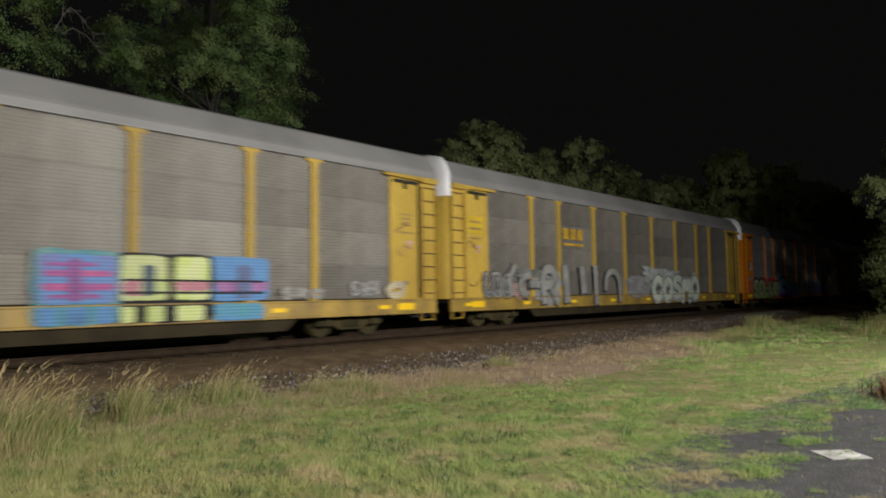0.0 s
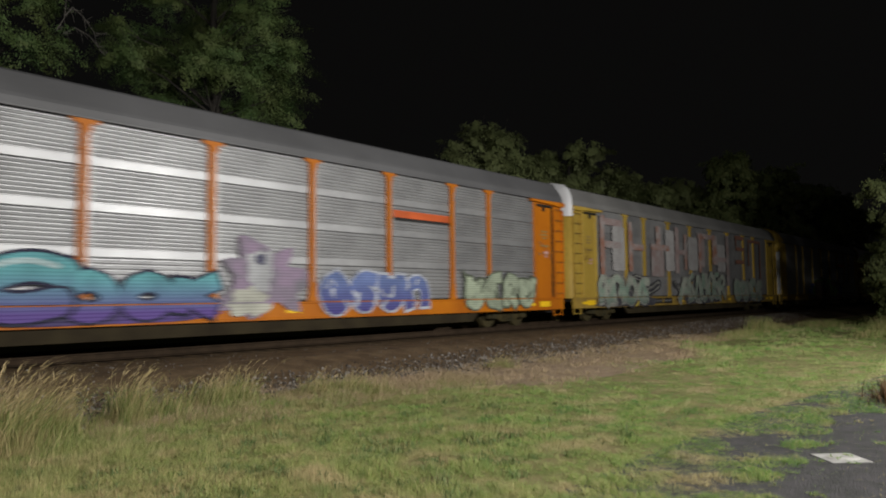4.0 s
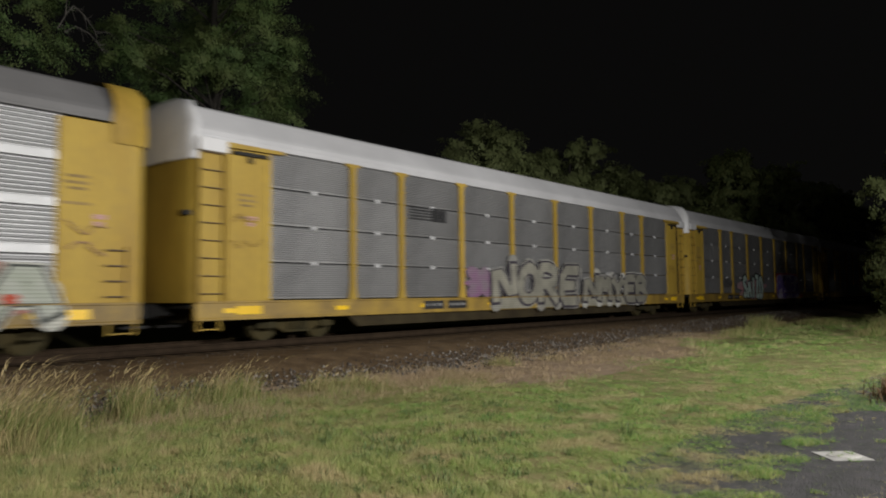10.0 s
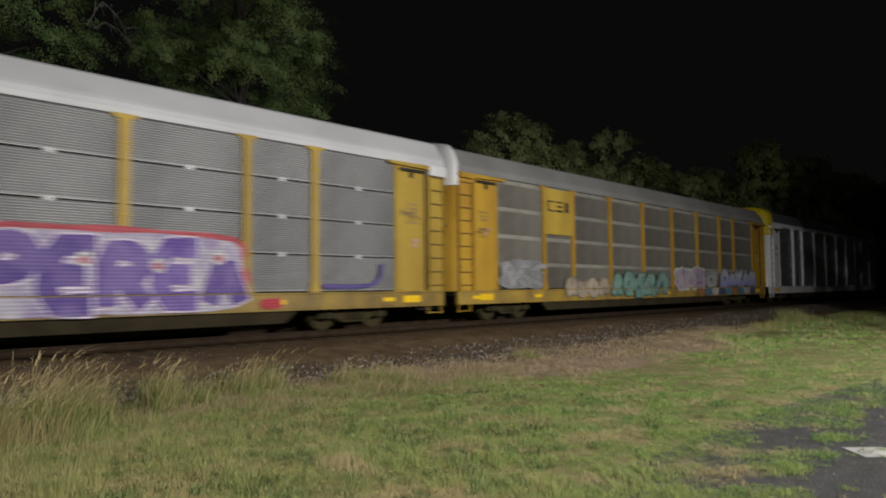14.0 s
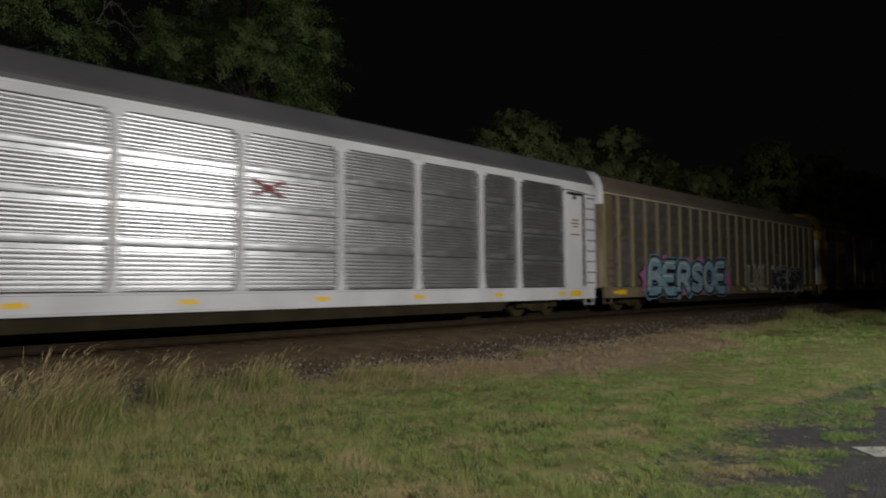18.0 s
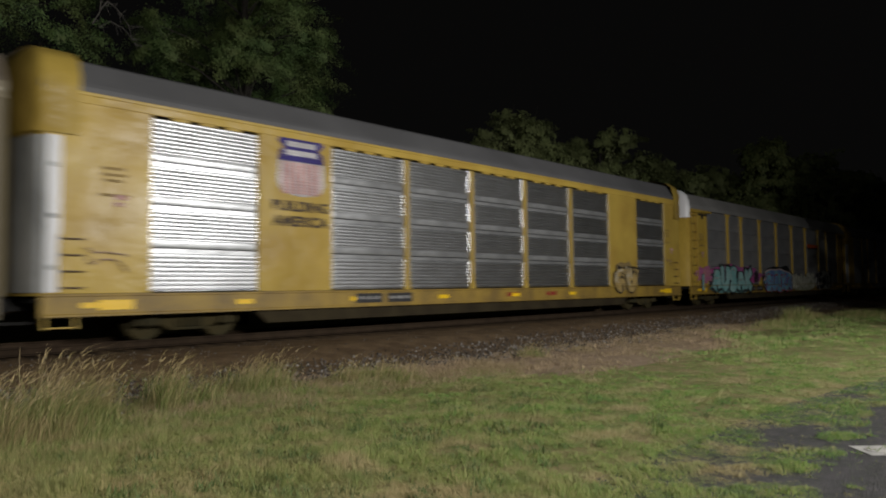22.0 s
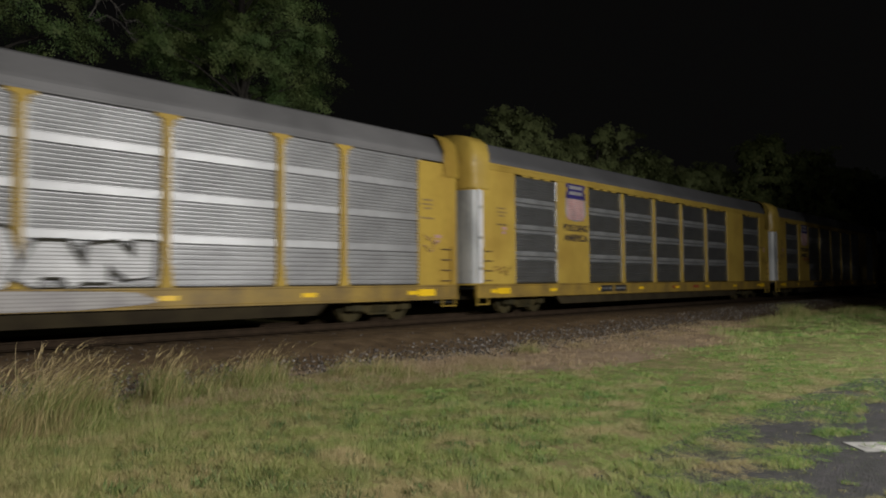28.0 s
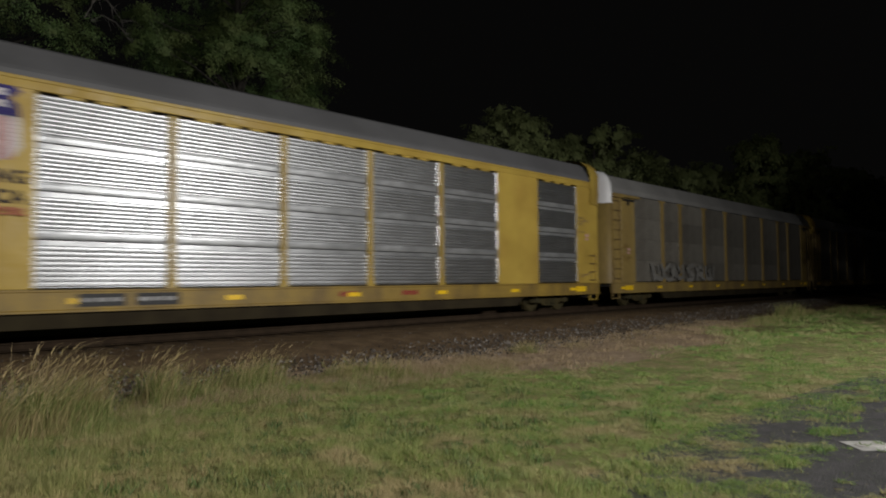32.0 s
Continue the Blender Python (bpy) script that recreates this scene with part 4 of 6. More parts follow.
    if strip and sign > 0:
        bm = bmesh.new()
        curve = NOSE[1:] if style == "up" else NOSE[4:]
        lo = [bm.verts.new((x - 0.02, -(y + 0.015), 1.06)) for x, y in curve]
        hi = [bm.verts.new((x - 0.02, -(y + 0.015), 4.1)) for x, y in curve]
        for k in range(len(lo) - 1):
            bm.faces.new((lo[k + 1], lo[k], hi[k], hi[k + 1]))
        box(bm, 0.69, 0.76, SIDE - 0.05, SIDE - 0.012, 1.06, 4.1, 0.008)
        part("door_strip", bm, strip, root, "scuffed grey-white door panel")
        bm = bmesh.new()
        slab(bm, [(0.74, 1.06), (0.98, 1.06), (0.98, 4.12), (0.74, 4.12)], SIDE - 0.03, SIDE - 0.018)
        part("door_edge", bm, WHITE, root, "white vertical door edge")
        for z in (1.5, 2.5, 3.5):
            part("hinge", boxes((0.72, 0.92, SIDE - 0.05, SIDE - 0.03, z, z + 0.09), bevel=0.008), strip, root)


def tail_of(style):
    """How much shorter the rear end of a body is."""
    return 0.34 if style in ("plain", "up") else 0.0


def bays_of(style):
    if style == "up":
        return [(2.76, 5.35), (7.56, 10.2), (10.36, 13.08), (13.24, 15.92), (16.08, 18.82), (18.98, 21.73), (24.05, 26.69)]
    if style == "beige":
        e = [0.75 + 1.16 * k for k in range(24)] + [28.4]
        return list(zip(e, e[1:]))
    e = [2.7, *POSTS, 26.65]
    return list(zip(e, e[1:]))


def build_car(index, style, label, paint=YELLOW, steel=GALV_DULL, roof=ROOF_GREY, ribs="coarse", hood=None, strip=None, eave=None, lift=0.0):
    root = new("autorack_car")
    tagged(root, label, "railcar", "cars of the freight train")
    root.matrix_basis = pose(gap_start(index), TRACK_Y, RAIL_Z)
    end = BODY - tail_of(style)
    # sills, deck and underframe
    for y0, y1 in ((SIDE - 0.02, SIDE + 0.08), (-SIDE - 0.08, -SIDE + 0.02)):
        o = -0.02 if y0 < 0 else 0.02
        near, deep = (y0, y1) if y0 < 0 else (y1, y0)
        prof = [(deep, 0.58), (near + o, 0.58), (near + o, 0.62), (near, 0.64), (near, 0.97), (near + o, 0.985), (near + o, 1.025), (deep, 1.025)]
        v, f = pull(prof if y0 < 0 else prof[::-1], 0.66, end - 0.66)
        part("side_sill", raw_mesh("side_sill", v, f + [tuple(range(8)), tuple(range(15, 7, -1))]), SILL_YELLOW if paint in (YELLOW, AMBER, UPYELLOW) else paint, root)
    part("deck", boxes((0.6, end - 0.6, -1.4, 1.4, 0.86, 0.94)), BLACK, root)
    bm = bmesh.new()
    slab(bm, [(5.3, 0.6), (5.7, 0.27), (22.9, 0.27), (23.3, 0.6), (23.3, 0.85), (5.3, 0.85)], -1.4, -1.3)
    slab(bm, [(1.0, 0.5), (27.6, 0.5), (27.6, 0.86), (1.0, 0.86)], -0.35, 0.35)
    part("underframe", bm, UNDER, root)
    # body
    tail = tail_of(style)
    key = ("roof", roof.name, lift, tail)
    if key not in SHARED:
        SHARED[key] = roof_mesh(lift, tail)
    part("roof", SHARED[key], roof, root)
    if style == "plain":
        v, f = pull([(-1.515, 4.74), (-1.535, 4.84), (-1.515, 4.99), (-1.475, 5.1), (-1.13, 5.605), (-0.95, 5.685), (-0.5, 5.75), (0, 5.77)], 0.62, 2.1)
        part("front_cap", raw_mesh("front_cap", v, f), paint, root, "yellow painted front of the roof")
    part("far_side", boxes((0.7, end - 0.7, 1.4, 1.48, 1.0, 4.82)), steel, root)
    part("eave_rail", boxes((0.7, end - 0.7, SIDE - 0.035, SIDE + 0.06, 4.78 if ribs == "fine" else 4.81 if style == "box" else 4.8 + lift, 4.87 + lift), bevel=0.008), eave or roof, root)
    tiers = [(1.06 + 0.935 * k, 0.928) for k in range(4)]
    for a, b in bays_of(style):
        for z, h in tiers:
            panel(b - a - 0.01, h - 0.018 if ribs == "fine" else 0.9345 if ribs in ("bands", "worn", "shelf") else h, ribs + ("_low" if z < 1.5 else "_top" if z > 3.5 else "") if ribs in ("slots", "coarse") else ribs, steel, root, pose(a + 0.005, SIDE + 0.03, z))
            if ribs == "fine" and z > 1.5:
                part("clip", shared(("clip",), lambda: boxes((-0.07, 0.07, -0.02, 0.02, -0.05, 0.05), bevel=0.008)), WHITE, root, at=pose((a + b) / 2, SIDE + 0.005, z - 0.02))
    if style == "up":
        for a, b in ((0.7, 2.76), (5.35, 7.56), (21.73, 24.05), (26.69, end - 0.7)):
            part("side_plate", boxes((a, b, SIDE - 0.012, SIDE + 0.05, 1.03, 4.9), bevel=0.01), paint, root)
        for x in (10.28, 13.16, 16.0, 18.9):
            post = part("post", shared(("post", "up", paint.name), lambda: post_bm(3.77, 0.15, 1.0)), paint, root, at=pose(x, SIDE + 0.02, 1.03))
            if ribs in ("coarse", "slots"):
                part("bolt_strip", shared(("bolt_strip",), bolts_bm), GALV_MID, post)
        part("top_rail", boxes((0.7, end - 0.7, SIDE - 0.03, SIDE + 0.02, 4.835, 5.0), bevel=0.01), paint, root)
        for a, b in bays_of("up"):
            for q in (0.25, 0.5, 0.75):
                part("tab", shared(("tab", paint.name), lambda: boxes((-0.2, 0.2, -0.02, 0.02, -0.03, 0.03))), paint, root, at=pose(a + (b - a) * q, SIDE + 0.01, 4.81))
    elif style == "white":
        part("top_rail", boxes((0.7, end - 0.7, SIDE - 0.03, SIDE + 0.02, 4.795, 4.97), bevel=0.01), paint, root)
    if style == "beige":
        for k in range(24):
            part("post", shared(("post", "beige"), lambda: post_bm(3.77, 0.14, 1.1)), CREAM, root, at=pose(0.75 + 1.16 * k, SIDE + 0.02, 1.03))
    elif style != "up":
        for x in POSTS:
            post = part("post", shared(("post", style, paint.name), lambda: post_bm(3.77, 0.2, 2.6)), paint, root, at=pose(x, SIDE + 0.0, 1.03))
            if ribs in ("coarse", "slots"):
                part("bolt_strip", shared(("bolt_strip",), bolts_bm), GALV_MID, post)
    for sign in (1, -1):
        build_end(root, sign, paint, style, lift, hood, strip)
    # reflective tape on the sill
    tape = shared(("tape",), lambda: boxes((-0.22, 0.22, -0.004, 0.0, -0.055, 0.055)))
    for x in (1.6, 5.0, 8.4, 11.8, 15.4, 18.9, 22.6, 26.3):
        part("reflector", tape, REFLECT, root, at=pose(x, SIDE - 0.022, 0.8))
    return root


def build_placard(root, x, z=0.81):
    """Black number boards with pale illegible bars."""
    for q in (0.0, 1.15):
        board = part("placard", boxes((x + q, x + q + 0.95, SIDE - 0.03, SIDE - 0.022, z - 0.13, z + 0.13), bevel=0.002), SIGN_BLACK, root, "black board")
        for k in range(3):
            part("bar", boxes((x + q + 0.08 + 0.28 * k, x + q + 0.28 + 0.28 * k, SIDE - 0.036, SIDE - 0.031, z - 0.035, z + 0.045)), GALV_DULL, board)


SPEED = 12.2841
# where the coupling ahead of each car stands at t = 0, along the track
STARTS = [-13.26, 15.39, 44.1, 72.81, 101.49, 130.36, 159.2, 187.78, 216.64, 245.24, 273.86, 302.62, 331.31, 359.83, 388.61, 417.27, 445.87, 474.52, 503.17]


def gap_at(index, t):
    u = (t - 16) / 16
    return STARTS[index] - SPEED * t + 1.376 * u * u + 0.0196 * u ** 3


def gap_start(index):
    return gap_at(index, 0)


GREY_Y = "grimy grey autorack railcar with yellow posts"
CARS = []


def build_train():
    specs = [
        dict(style="box", label=GREY_Y + ", blue and yellow graffiti", steel=GALV_DARK, ribs="worn"),
        dict(style="box", label=GREY_Y + ", white graffiti along the sill", steel=GALV_DARK, ribs="worn", hood=WHITE),
        dict(style="box", label="silver autorack railcar with orange posts and ends, colourful graffiti", paint=ORANGE, steel=GALV_MID, hood=WHITE, roof=ROOF_DARK),
        dict(style="box", label="silver autorack railcar with yellow posts and faded red and white graffiti", steel=GALV_DULL, ribs="worn", hood=WHITE, roof=ROOF_GREY),
        dict(style="plain", roof=ROOF_DULL, label="silver autorack railcar with yellow posts, green and brown graffiti", steel=GALV_MID, hood=YELLOW, strip=DOOR_GREY),
        dict(style="box", label="grey autorack railcar with white roof, yellow posts, white graffiti", steel=GALV_DULL, roof=ROOF_WHITE, lift=0.05, ribs="fine", hood=WHITE),
        dict(style="box", label="grey autorack railcar with white roof, yellow posts, pink and purple graffiti", steel=GALV_DULL, roof=ROOF_WHITE, lift=0.05, ribs="fine", hood=WHITE),
        dict(style="box", label=GREY_Y + ", pale graffiti", paint=AMBER, steel=GALV_DARK, ribs="shelf", hood=WHITE),
        dict(style="white", lift=0.16, ribs="slots", label="white autorack railcar with bright silver panels and white posts", paint=WHITE, steel=GALV_NEW, roof=ROOF_DARK, hood=LEMON, eave=WHITE),
        dict(style="beige", lift=0.0, label="beige grimy autorack railcar with many narrow posts, blue graffiti", paint=BEIGE_END, steel=BEIGE, roof=ROOF_BROWN, ribs="bands", hood=WHITE, eave=EAVE_CREAM),
        dict(style="up", lift=0.2, ribs="slots", label="yellow autorack railcar with bright silver panels and a shield", paint=UPYELLOW, steel=GALV, roof=ROOF_DARK, strip=DOOR_GREY, hood=UPYELLOW, eave=UPYELLOW),
        dict(style="box", label="silver autorack railcar with yellow posts, teal and pink graffiti", steel=GALV_MID, hood=WHITE),
        dict(style="plain", roof=ROOF_DULL, label="silver autorack railcar with yellow posts, black and white graffiti", steel=GALV_MID, hood=YELLOW, strip=DOOR_GREY),
        dict(style="up", lift=0.2, ribs="slots", label="yellow autorack railcar with bright silver panels and a shield", paint=UPYELLOW, steel=GALV, roof=ROOF_DARK, strip=DOOR_GREY, hood=UPYELLOW, eave=UPYELLOW),
        dict(style="up", lift=0.2, ribs="slots", label="yellow autorack railcar with bright silver panels and a shield", paint=UPYELLOW, steel=GALV, roof=ROOF_DARK, strip=DOOR_GREY, hood=UPYELLOW, eave=UPYELLOW),
        dict(style="box", label=GREY_Y + ", small pale graffiti", steel=GALV_DARK, paint=YELLOW_DULL, ribs="worn", hood=WHITE),
        dict(style="box", label=GREY_Y, steel=GALV_DARK, paint=YELLOW_DULL, ribs="worn", hood=YELLOW),
        dict(style="box", label=GREY_Y, steel=GALV_DARK, paint=YELLOW_DULL, ribs="worn", hood=WHITE),
        dict(style="box", label=GREY_Y, steel=GALV_DARK, paint=YELLOW_DULL, ribs="worn", hood=WHITE),
    ]
    for k, spec in enumerate(specs):
        CARS.append(build_car(k, **spec))


build_train()


# ---- paint on the cars: graffiti, boards and signs ----
LETTERS = {}
LETTERS["A"] = (((0, 0), (0.5, 1), (1, 0)), ((0.2, 0.38), (0.8, 0.38)))
LETTERS["E"] = (((1, 1), (0, 1), (0, 0), (1, 0)), ((0, 0.5), (0.8, 0.5)))
LETTERS["C"] = (((0.95, 0.85), (0.55, 1), (0.1, 0.8), (0.0, 0.45), (0.15, 0.12), (0.55, 0), (0.98, 0.16)),)
LETTERS["H"] = (((0, 0), (0, 1)), ((1, 0), (1, 1)), ((0, 0.5), (1, 0.5)))
LETTERS["I"] = (((0.5, 0), (0.5, 1)),)
LETTERS["L"] = (((0, 1), (0, 0), (0.95, 0)),)
LETTERS["M"] = (((0, 0), (0.05, 0.9), (0.3, 0.95), (0.5, 0.3), (0.7, 0.95), (0.95, 0.9), (1, 0)),)
LETTERS["K"] = (((0, 0), (0, 1)), ((1, 1), (0.05, 0.5), (1, 0)))
LETTERS["N"] = (((0, 0), (0, 1), (1, 0), (1, 1)),)
LETTERS["O"] = (((0.5, 1), (0.12, 0.85), (0, 0.5), (0.12, 0.15), (0.5, 0), (0.88, 0.15), (1, 0.5), (0.88, 0.85), (0.5, 1)),)
LETTERS["P"] = (((0, 0), (0, 1), (0.75, 1), (1, 0.78), (0.75, 0.5), (0, 0.5)),)
LETTERS["R"] = (((0, 0), (0, 1), (0.75, 1), (1, 0.78), (0.75, 0.5), (0, 0.5)), ((0.4, 0.5), (1, 0)))
LETTERS["S"] = (((1, 0.85), (0.6, 1), (0.1, 0.85), (0.12, 0.6), (0.88, 0.42), (0.92, 0.15), (0.5, 0), (0, 0.14)),)
LETTERS["B"] = (((0, 0), (0, 1), (0.7, 1), (0.92, 0.78), (0.65, 0.53), (0, 0.53)), ((0.5, 0.53), (1, 0.3), (0.75, 0), (0, 0)))
LETTERS["D"] = (((0, 0), (0, 1), (0.55, 1), (0.95, 0.7), (0.95, 0.3), (0.55, 0), (0, 0)),)
LETTERS["G"] = (((0.95, 0.85), (0.5, 1), (0.08, 0.75), (0.02, 0.35), (0.4, 0), (0.95, 0.1), (0.95, 0.45), (0.55, 0.45)),)
LETTERS["T"] = (((0, 1), (1, 1)), ((0.5, 1), (0.5, 0)))
LETTERS["U"] = (((0, 1), (0.03, 0.25), (0.5, 0), (0.97, 0.25), (1, 1)),)
LETTERS["Y"] = (((0, 1), (0.5, 0.5), (1, 1)), ((0.5, 0.5), (0.5, 0)))
LETTERS["Z"] = (((0.02, 1), (0.95, 1), (0.05, 0.05), (1, 0)),)
# rounded signs that nobody can read: arches, hooks, rings and wedges
SIGNS = (
    (((0.1, 0.0), (0.12, 0.8), (0.5, 1.0), (0.88, 0.8), (0.9, 0.0)),),
    (((0.95, 0.85), (0.5, 1.0), (0.08, 0.7), (0.1, 0.2), (0.55, 0.0), (0.95, 0.22), (0.6, 0.45)),),
    (((0.5, 1), (0.1, 0.8), (0.05, 0.4), (0.3, 0.05), (0.75, 0.08), (0.95, 0.5), (0.85, 0.85), (0.5, 1)),),
    (((0.95, 0.95), (0.3, 0.95), (0.1, 0.7), (0.85, 0.4), (0.8, 0.05), (0.05, 0.08)),),
    (((0.08, 1.0), (0.1, 0.2), (0.5, 0.0), (0.88, 0.25), (0.9, 1.0)), ((0.5, 0.9), (0.5, 0.45))),
    (((0.1, 0.0), (0.15, 0.95), (0.85, 0.85), (0.8, 0.5), (0.2, 0.45)), ((0.5, 0.45), (0.95, 0.0))),
    (((0.95, 0.95), (0.15, 0.9), (0.1, 0.1), (0.95, 0.05)), ((0.15, 0.5), (0.75, 0.5))),
)
PAINTS = {}


def spray(color, other=None, fade=None):
    """Sprayed paint; fade: (z below, z above, colour below), a blend up the letters."""
    key = (tuple(color), tuple(other) if other else None, fade)
    if key not in PAINTS:
        silver = 0.65 if min(color) > 0.57 and max(color) - min(color) < 0.14 else 0.0
        m = material("spray_paint", color, 0.6 - 0.1 * silver, silver, vary=0.26, scale=2.2, fine=20, other=other, ribs=0.075, spec=0.3)
        if fade:
            n, link = m.node_tree.nodes, m.node_tree.links
            bsdf = n["Principled BSDF"]
            src = bsdf.inputs["Base Color"].links[0].from_socket
            co, split, span, mix = n.new("ShaderNodeTexCoord"), n.new("ShaderNodeSeparateXYZ"), n.new("ShaderNodeMapRange"), n.new("ShaderNodeMix")
            mix.data_type = "RGBA"
            link.new(co.outputs["Object"], split.inputs[0])
            link.new(split.outputs["Z"], span.inputs["Value"])
            span.inputs["From Min"].default_value, span.inputs["From Max"].default_value = fade[0], fade[1]
            link.new(span.outputs["Result"], mix.inputs["Factor"])
            mix.inputs["A"].default_value = (*fade[2], 1)
            link.new(src, mix.inputs["B"])
            link.new(mix.outputs["Result"], bsdf.inputs["Base Color"])
        PAINTS[key] = m
    return PAINTS[key]


def open_joint(bm):
    """Leaves the joint between sill and panels bare."""
    zs = [v.co.z for v in bm.verts]
    if min(zs) > 1.0 or max(zs) < 1.05:
        return bm
    for z in (1.0, 1.035):
        bmesh.ops.bisect_plane(bm, geom=bm.verts[:] + bm.edges[:] + bm.faces[:], plane_co=(0, 0, z), plane_no=(0, 0, 1))
    gone = [f for f in bm.faces if 1.0 < f.calc_center_median().z < 1.035]
    bmesh.ops.delete(bm, geom=gone, context="FACES")
    return bm


def smooth_line(pts, times=2):
    for _ in range(times):
        if len(pts) < 3:
            return pts
        out = [pts[0]]
        for a, b in zip(pts, pts[1:]):
            out += [(a[0] * 0.75 + b[0] * 0.25, a[1] * 0.75 + b[1] * 0.25), (a[0] * 0.25 + b[0] * 0.75, a[1] * 0.25 + b[1] * 0.75)]
        pts = out + [pts[-1]]
    return pts


def stroke(bm, pts, width, y, blunt=0.0, rounded=False):
    """A thick painted line in the plane y."""
    left, right = [], []
    n = len(pts)
    for k, (x, z) in enumerate(pts):
        ax, az = pts[max(0, k - 1)]
        bx, bz = pts[min(n - 1, k + 1)]
        d = Vector((bx - ax, bz - az))
        d = d.normalized() if d.length > 1e-6 else Vector((1, 0))
        e = -width * blunt if k == 0 else width * blunt if k == n - 1 else 0
        px, pz = x + d.x * e, z + d.y * e
        left.append(bm.verts.new((px - d.y * width / 2, y - 0.00012 * k, pz + d.x * width / 2)))
        right.append(bm.verts.new((px + d.y * width / 2, y - 0.00012 * k, pz - d.x * width / 2)))
        if rounded and k in (0, n - 1):
            turn = 3.1416 / 2 if k == 0 else -3.1416 / 2
            base = math.atan2(d.y, d.x) + turn
            arc = [bm.verts.new((px + math.cos(base + q * 3.1416 / 6) * width / 2, y - 0.00012 * k, pz + math.sin(base + q * 3.1416 / 6) * width / 2)) for q in range(1, 6)]
            ends = (left[k], *arc, right[k]) if k == 0 else (right[k], *arc, left[k])
            bm.faces.new(ends)
    for k in range(n - 1):
        bm.faces.new((left[k], right[k], right[k + 1], left[k + 1]))


def graffiti(root, x0, x1, z0, z1, what, fill, outline=None, weight=0.3, seed=1, other=None, shine=None, level=0, fade=None, rim=1.32, sharp=True, halo=None, shade=None):
    """Fat painted letters between x0 and x1. what: the word, or the number of unreadable signs. halo: (colour, width) of a pale edge, shade: (dx, dz) of a dark side, and its colour where that is not the outline's."""
    rng = random.Random(seed)
    word = what if isinstance(what, str) else None
    n = len(word) if word else what
    cell = (x1 - x0) / n
    wide = min(cell * weight, (z1 - z0) * 0.36)
    lines, last = [], None
    for k in range(n):
        sign = LETTERS[word[k]] if word else rng.choice([q for q in SIGNS if q is not last])
        last = sign
        lift, tall = rng.uniform(-0.03, 0.03) * (z1 - z0), rng.uniform(0.9, 1.0)
        slant = rng.uniform(-0.08, 0.12) * cell
        pad = wide * 0.5
        group = []
        for s in sign:
            loose = 0.0 if word else 0.09
            pts = [(x0 + k * cell + pad * 0.75 + (px + rng.gauss(0, loose)) * (cell - 1.5 * pad) + slant * pz, z0 + pad + lift + min(1, max(0, pz + rng.gauss(0, loose * 0.7))) * ((z1 - z0) * tall - 2 * pad)) for px, pz in s]
            group.append(smooth_line(pts, (1 if sharp else 2) if len(pts) > 2 else 0))
        if not word:
            # a slash that breaks the sign up
            u = rng.random()
            group.append([(x0 + (k + u) * cell, z0 + pad + rng.uniform(0, 0.3) * (z1 - z0)), (x0 + (k + u + rng.uniform(-0.3, 0.3)) * cell, z0 + rng.uniform(0.5, 0.8) * (z1 - z0))])
        lines.append(group)
    y = SIDE - 0.068 - 0.014 * level
    for k, group in enumerate(lines):
        step = 0.0006 * (k % 4)
        if halo:
            bm = bmesh.new()
            for j, p in enumerate(group):
                stroke(bm, p, wide * halo[1], y + 0.009 - step - 0.001 * (j % 3), 0.1, True)
            part("graffiti_halo", open_joint(bm), spray(halo[0]), root)
        if shade:
            bm = bmesh.new()
            for j, p in enumerate(group):
                stroke(bm, [(px + shade[0], pz + shade[1]) for px, pz in p], wide * rim, y + 0.0045 - step - 0.001 * (j % 3), 0.1, not sharp)
            part("graffiti_shade", open_joint(bm), spray(shade[2] if len(shade) > 2 else outline), root)
        if outline:
            bm = bmesh.new()
            for j, p in enumerate(group):
                stroke(bm, p, wide * rim, y - step - 0.0024 * (j % 3), 0.1 if not sharp else 0.1 + (rim - 1) / 2, not sharp)
            part("graffiti_outline", open_joint(bm), spray(outline), root)
        bm = bmesh.new()
        for j, p in enumerate(group):
            stroke(bm, p, wide, y - 0.0085 - step - 0.0012 * (j % 3), 0.05 if not sharp else 0.12, not sharp)
        letter = part("graffiti_letter", open_joint(bm), spray(fill, other, fade), root)
        if not word:
            # small dark or pale slivers over the letter
            for j in range(3):
                bm = bmesh.new()
                sx, sz = x0 + (k + rng.random()) * cell, z0 + rng.uniform(0.08, 0.8) * (z1 - z0)
                stroke(bm, [(sx, sz), (sx + rng.uniform(-0.16, 0.16) * cell, sz + rng.uniform(0.1, 0.26) * (z1 - z0))], wide * rng.uniform(0.12, 0.34), y - 0.0155 - step - 0.0001 * j, 0.0, True)
                part("graffiti_sliver", bm, spray(outline or tuple(0.5 * q for q in fill)), letter)
        if shine:
            bm = bmesh.new()
            for j, p in enumerate(group):
                q = [(px - wide * 0.22, pz + wide * 0.2) for px, pz in p[:max(2, len(p) // 2)]]
                stroke(bm, q, wide * 0.2, y - 0.0185 - step - 0.001 * (j % 3), 0.1, True)
            part("graffiti_highlight", open_joint(bm), spray(shine), letter)


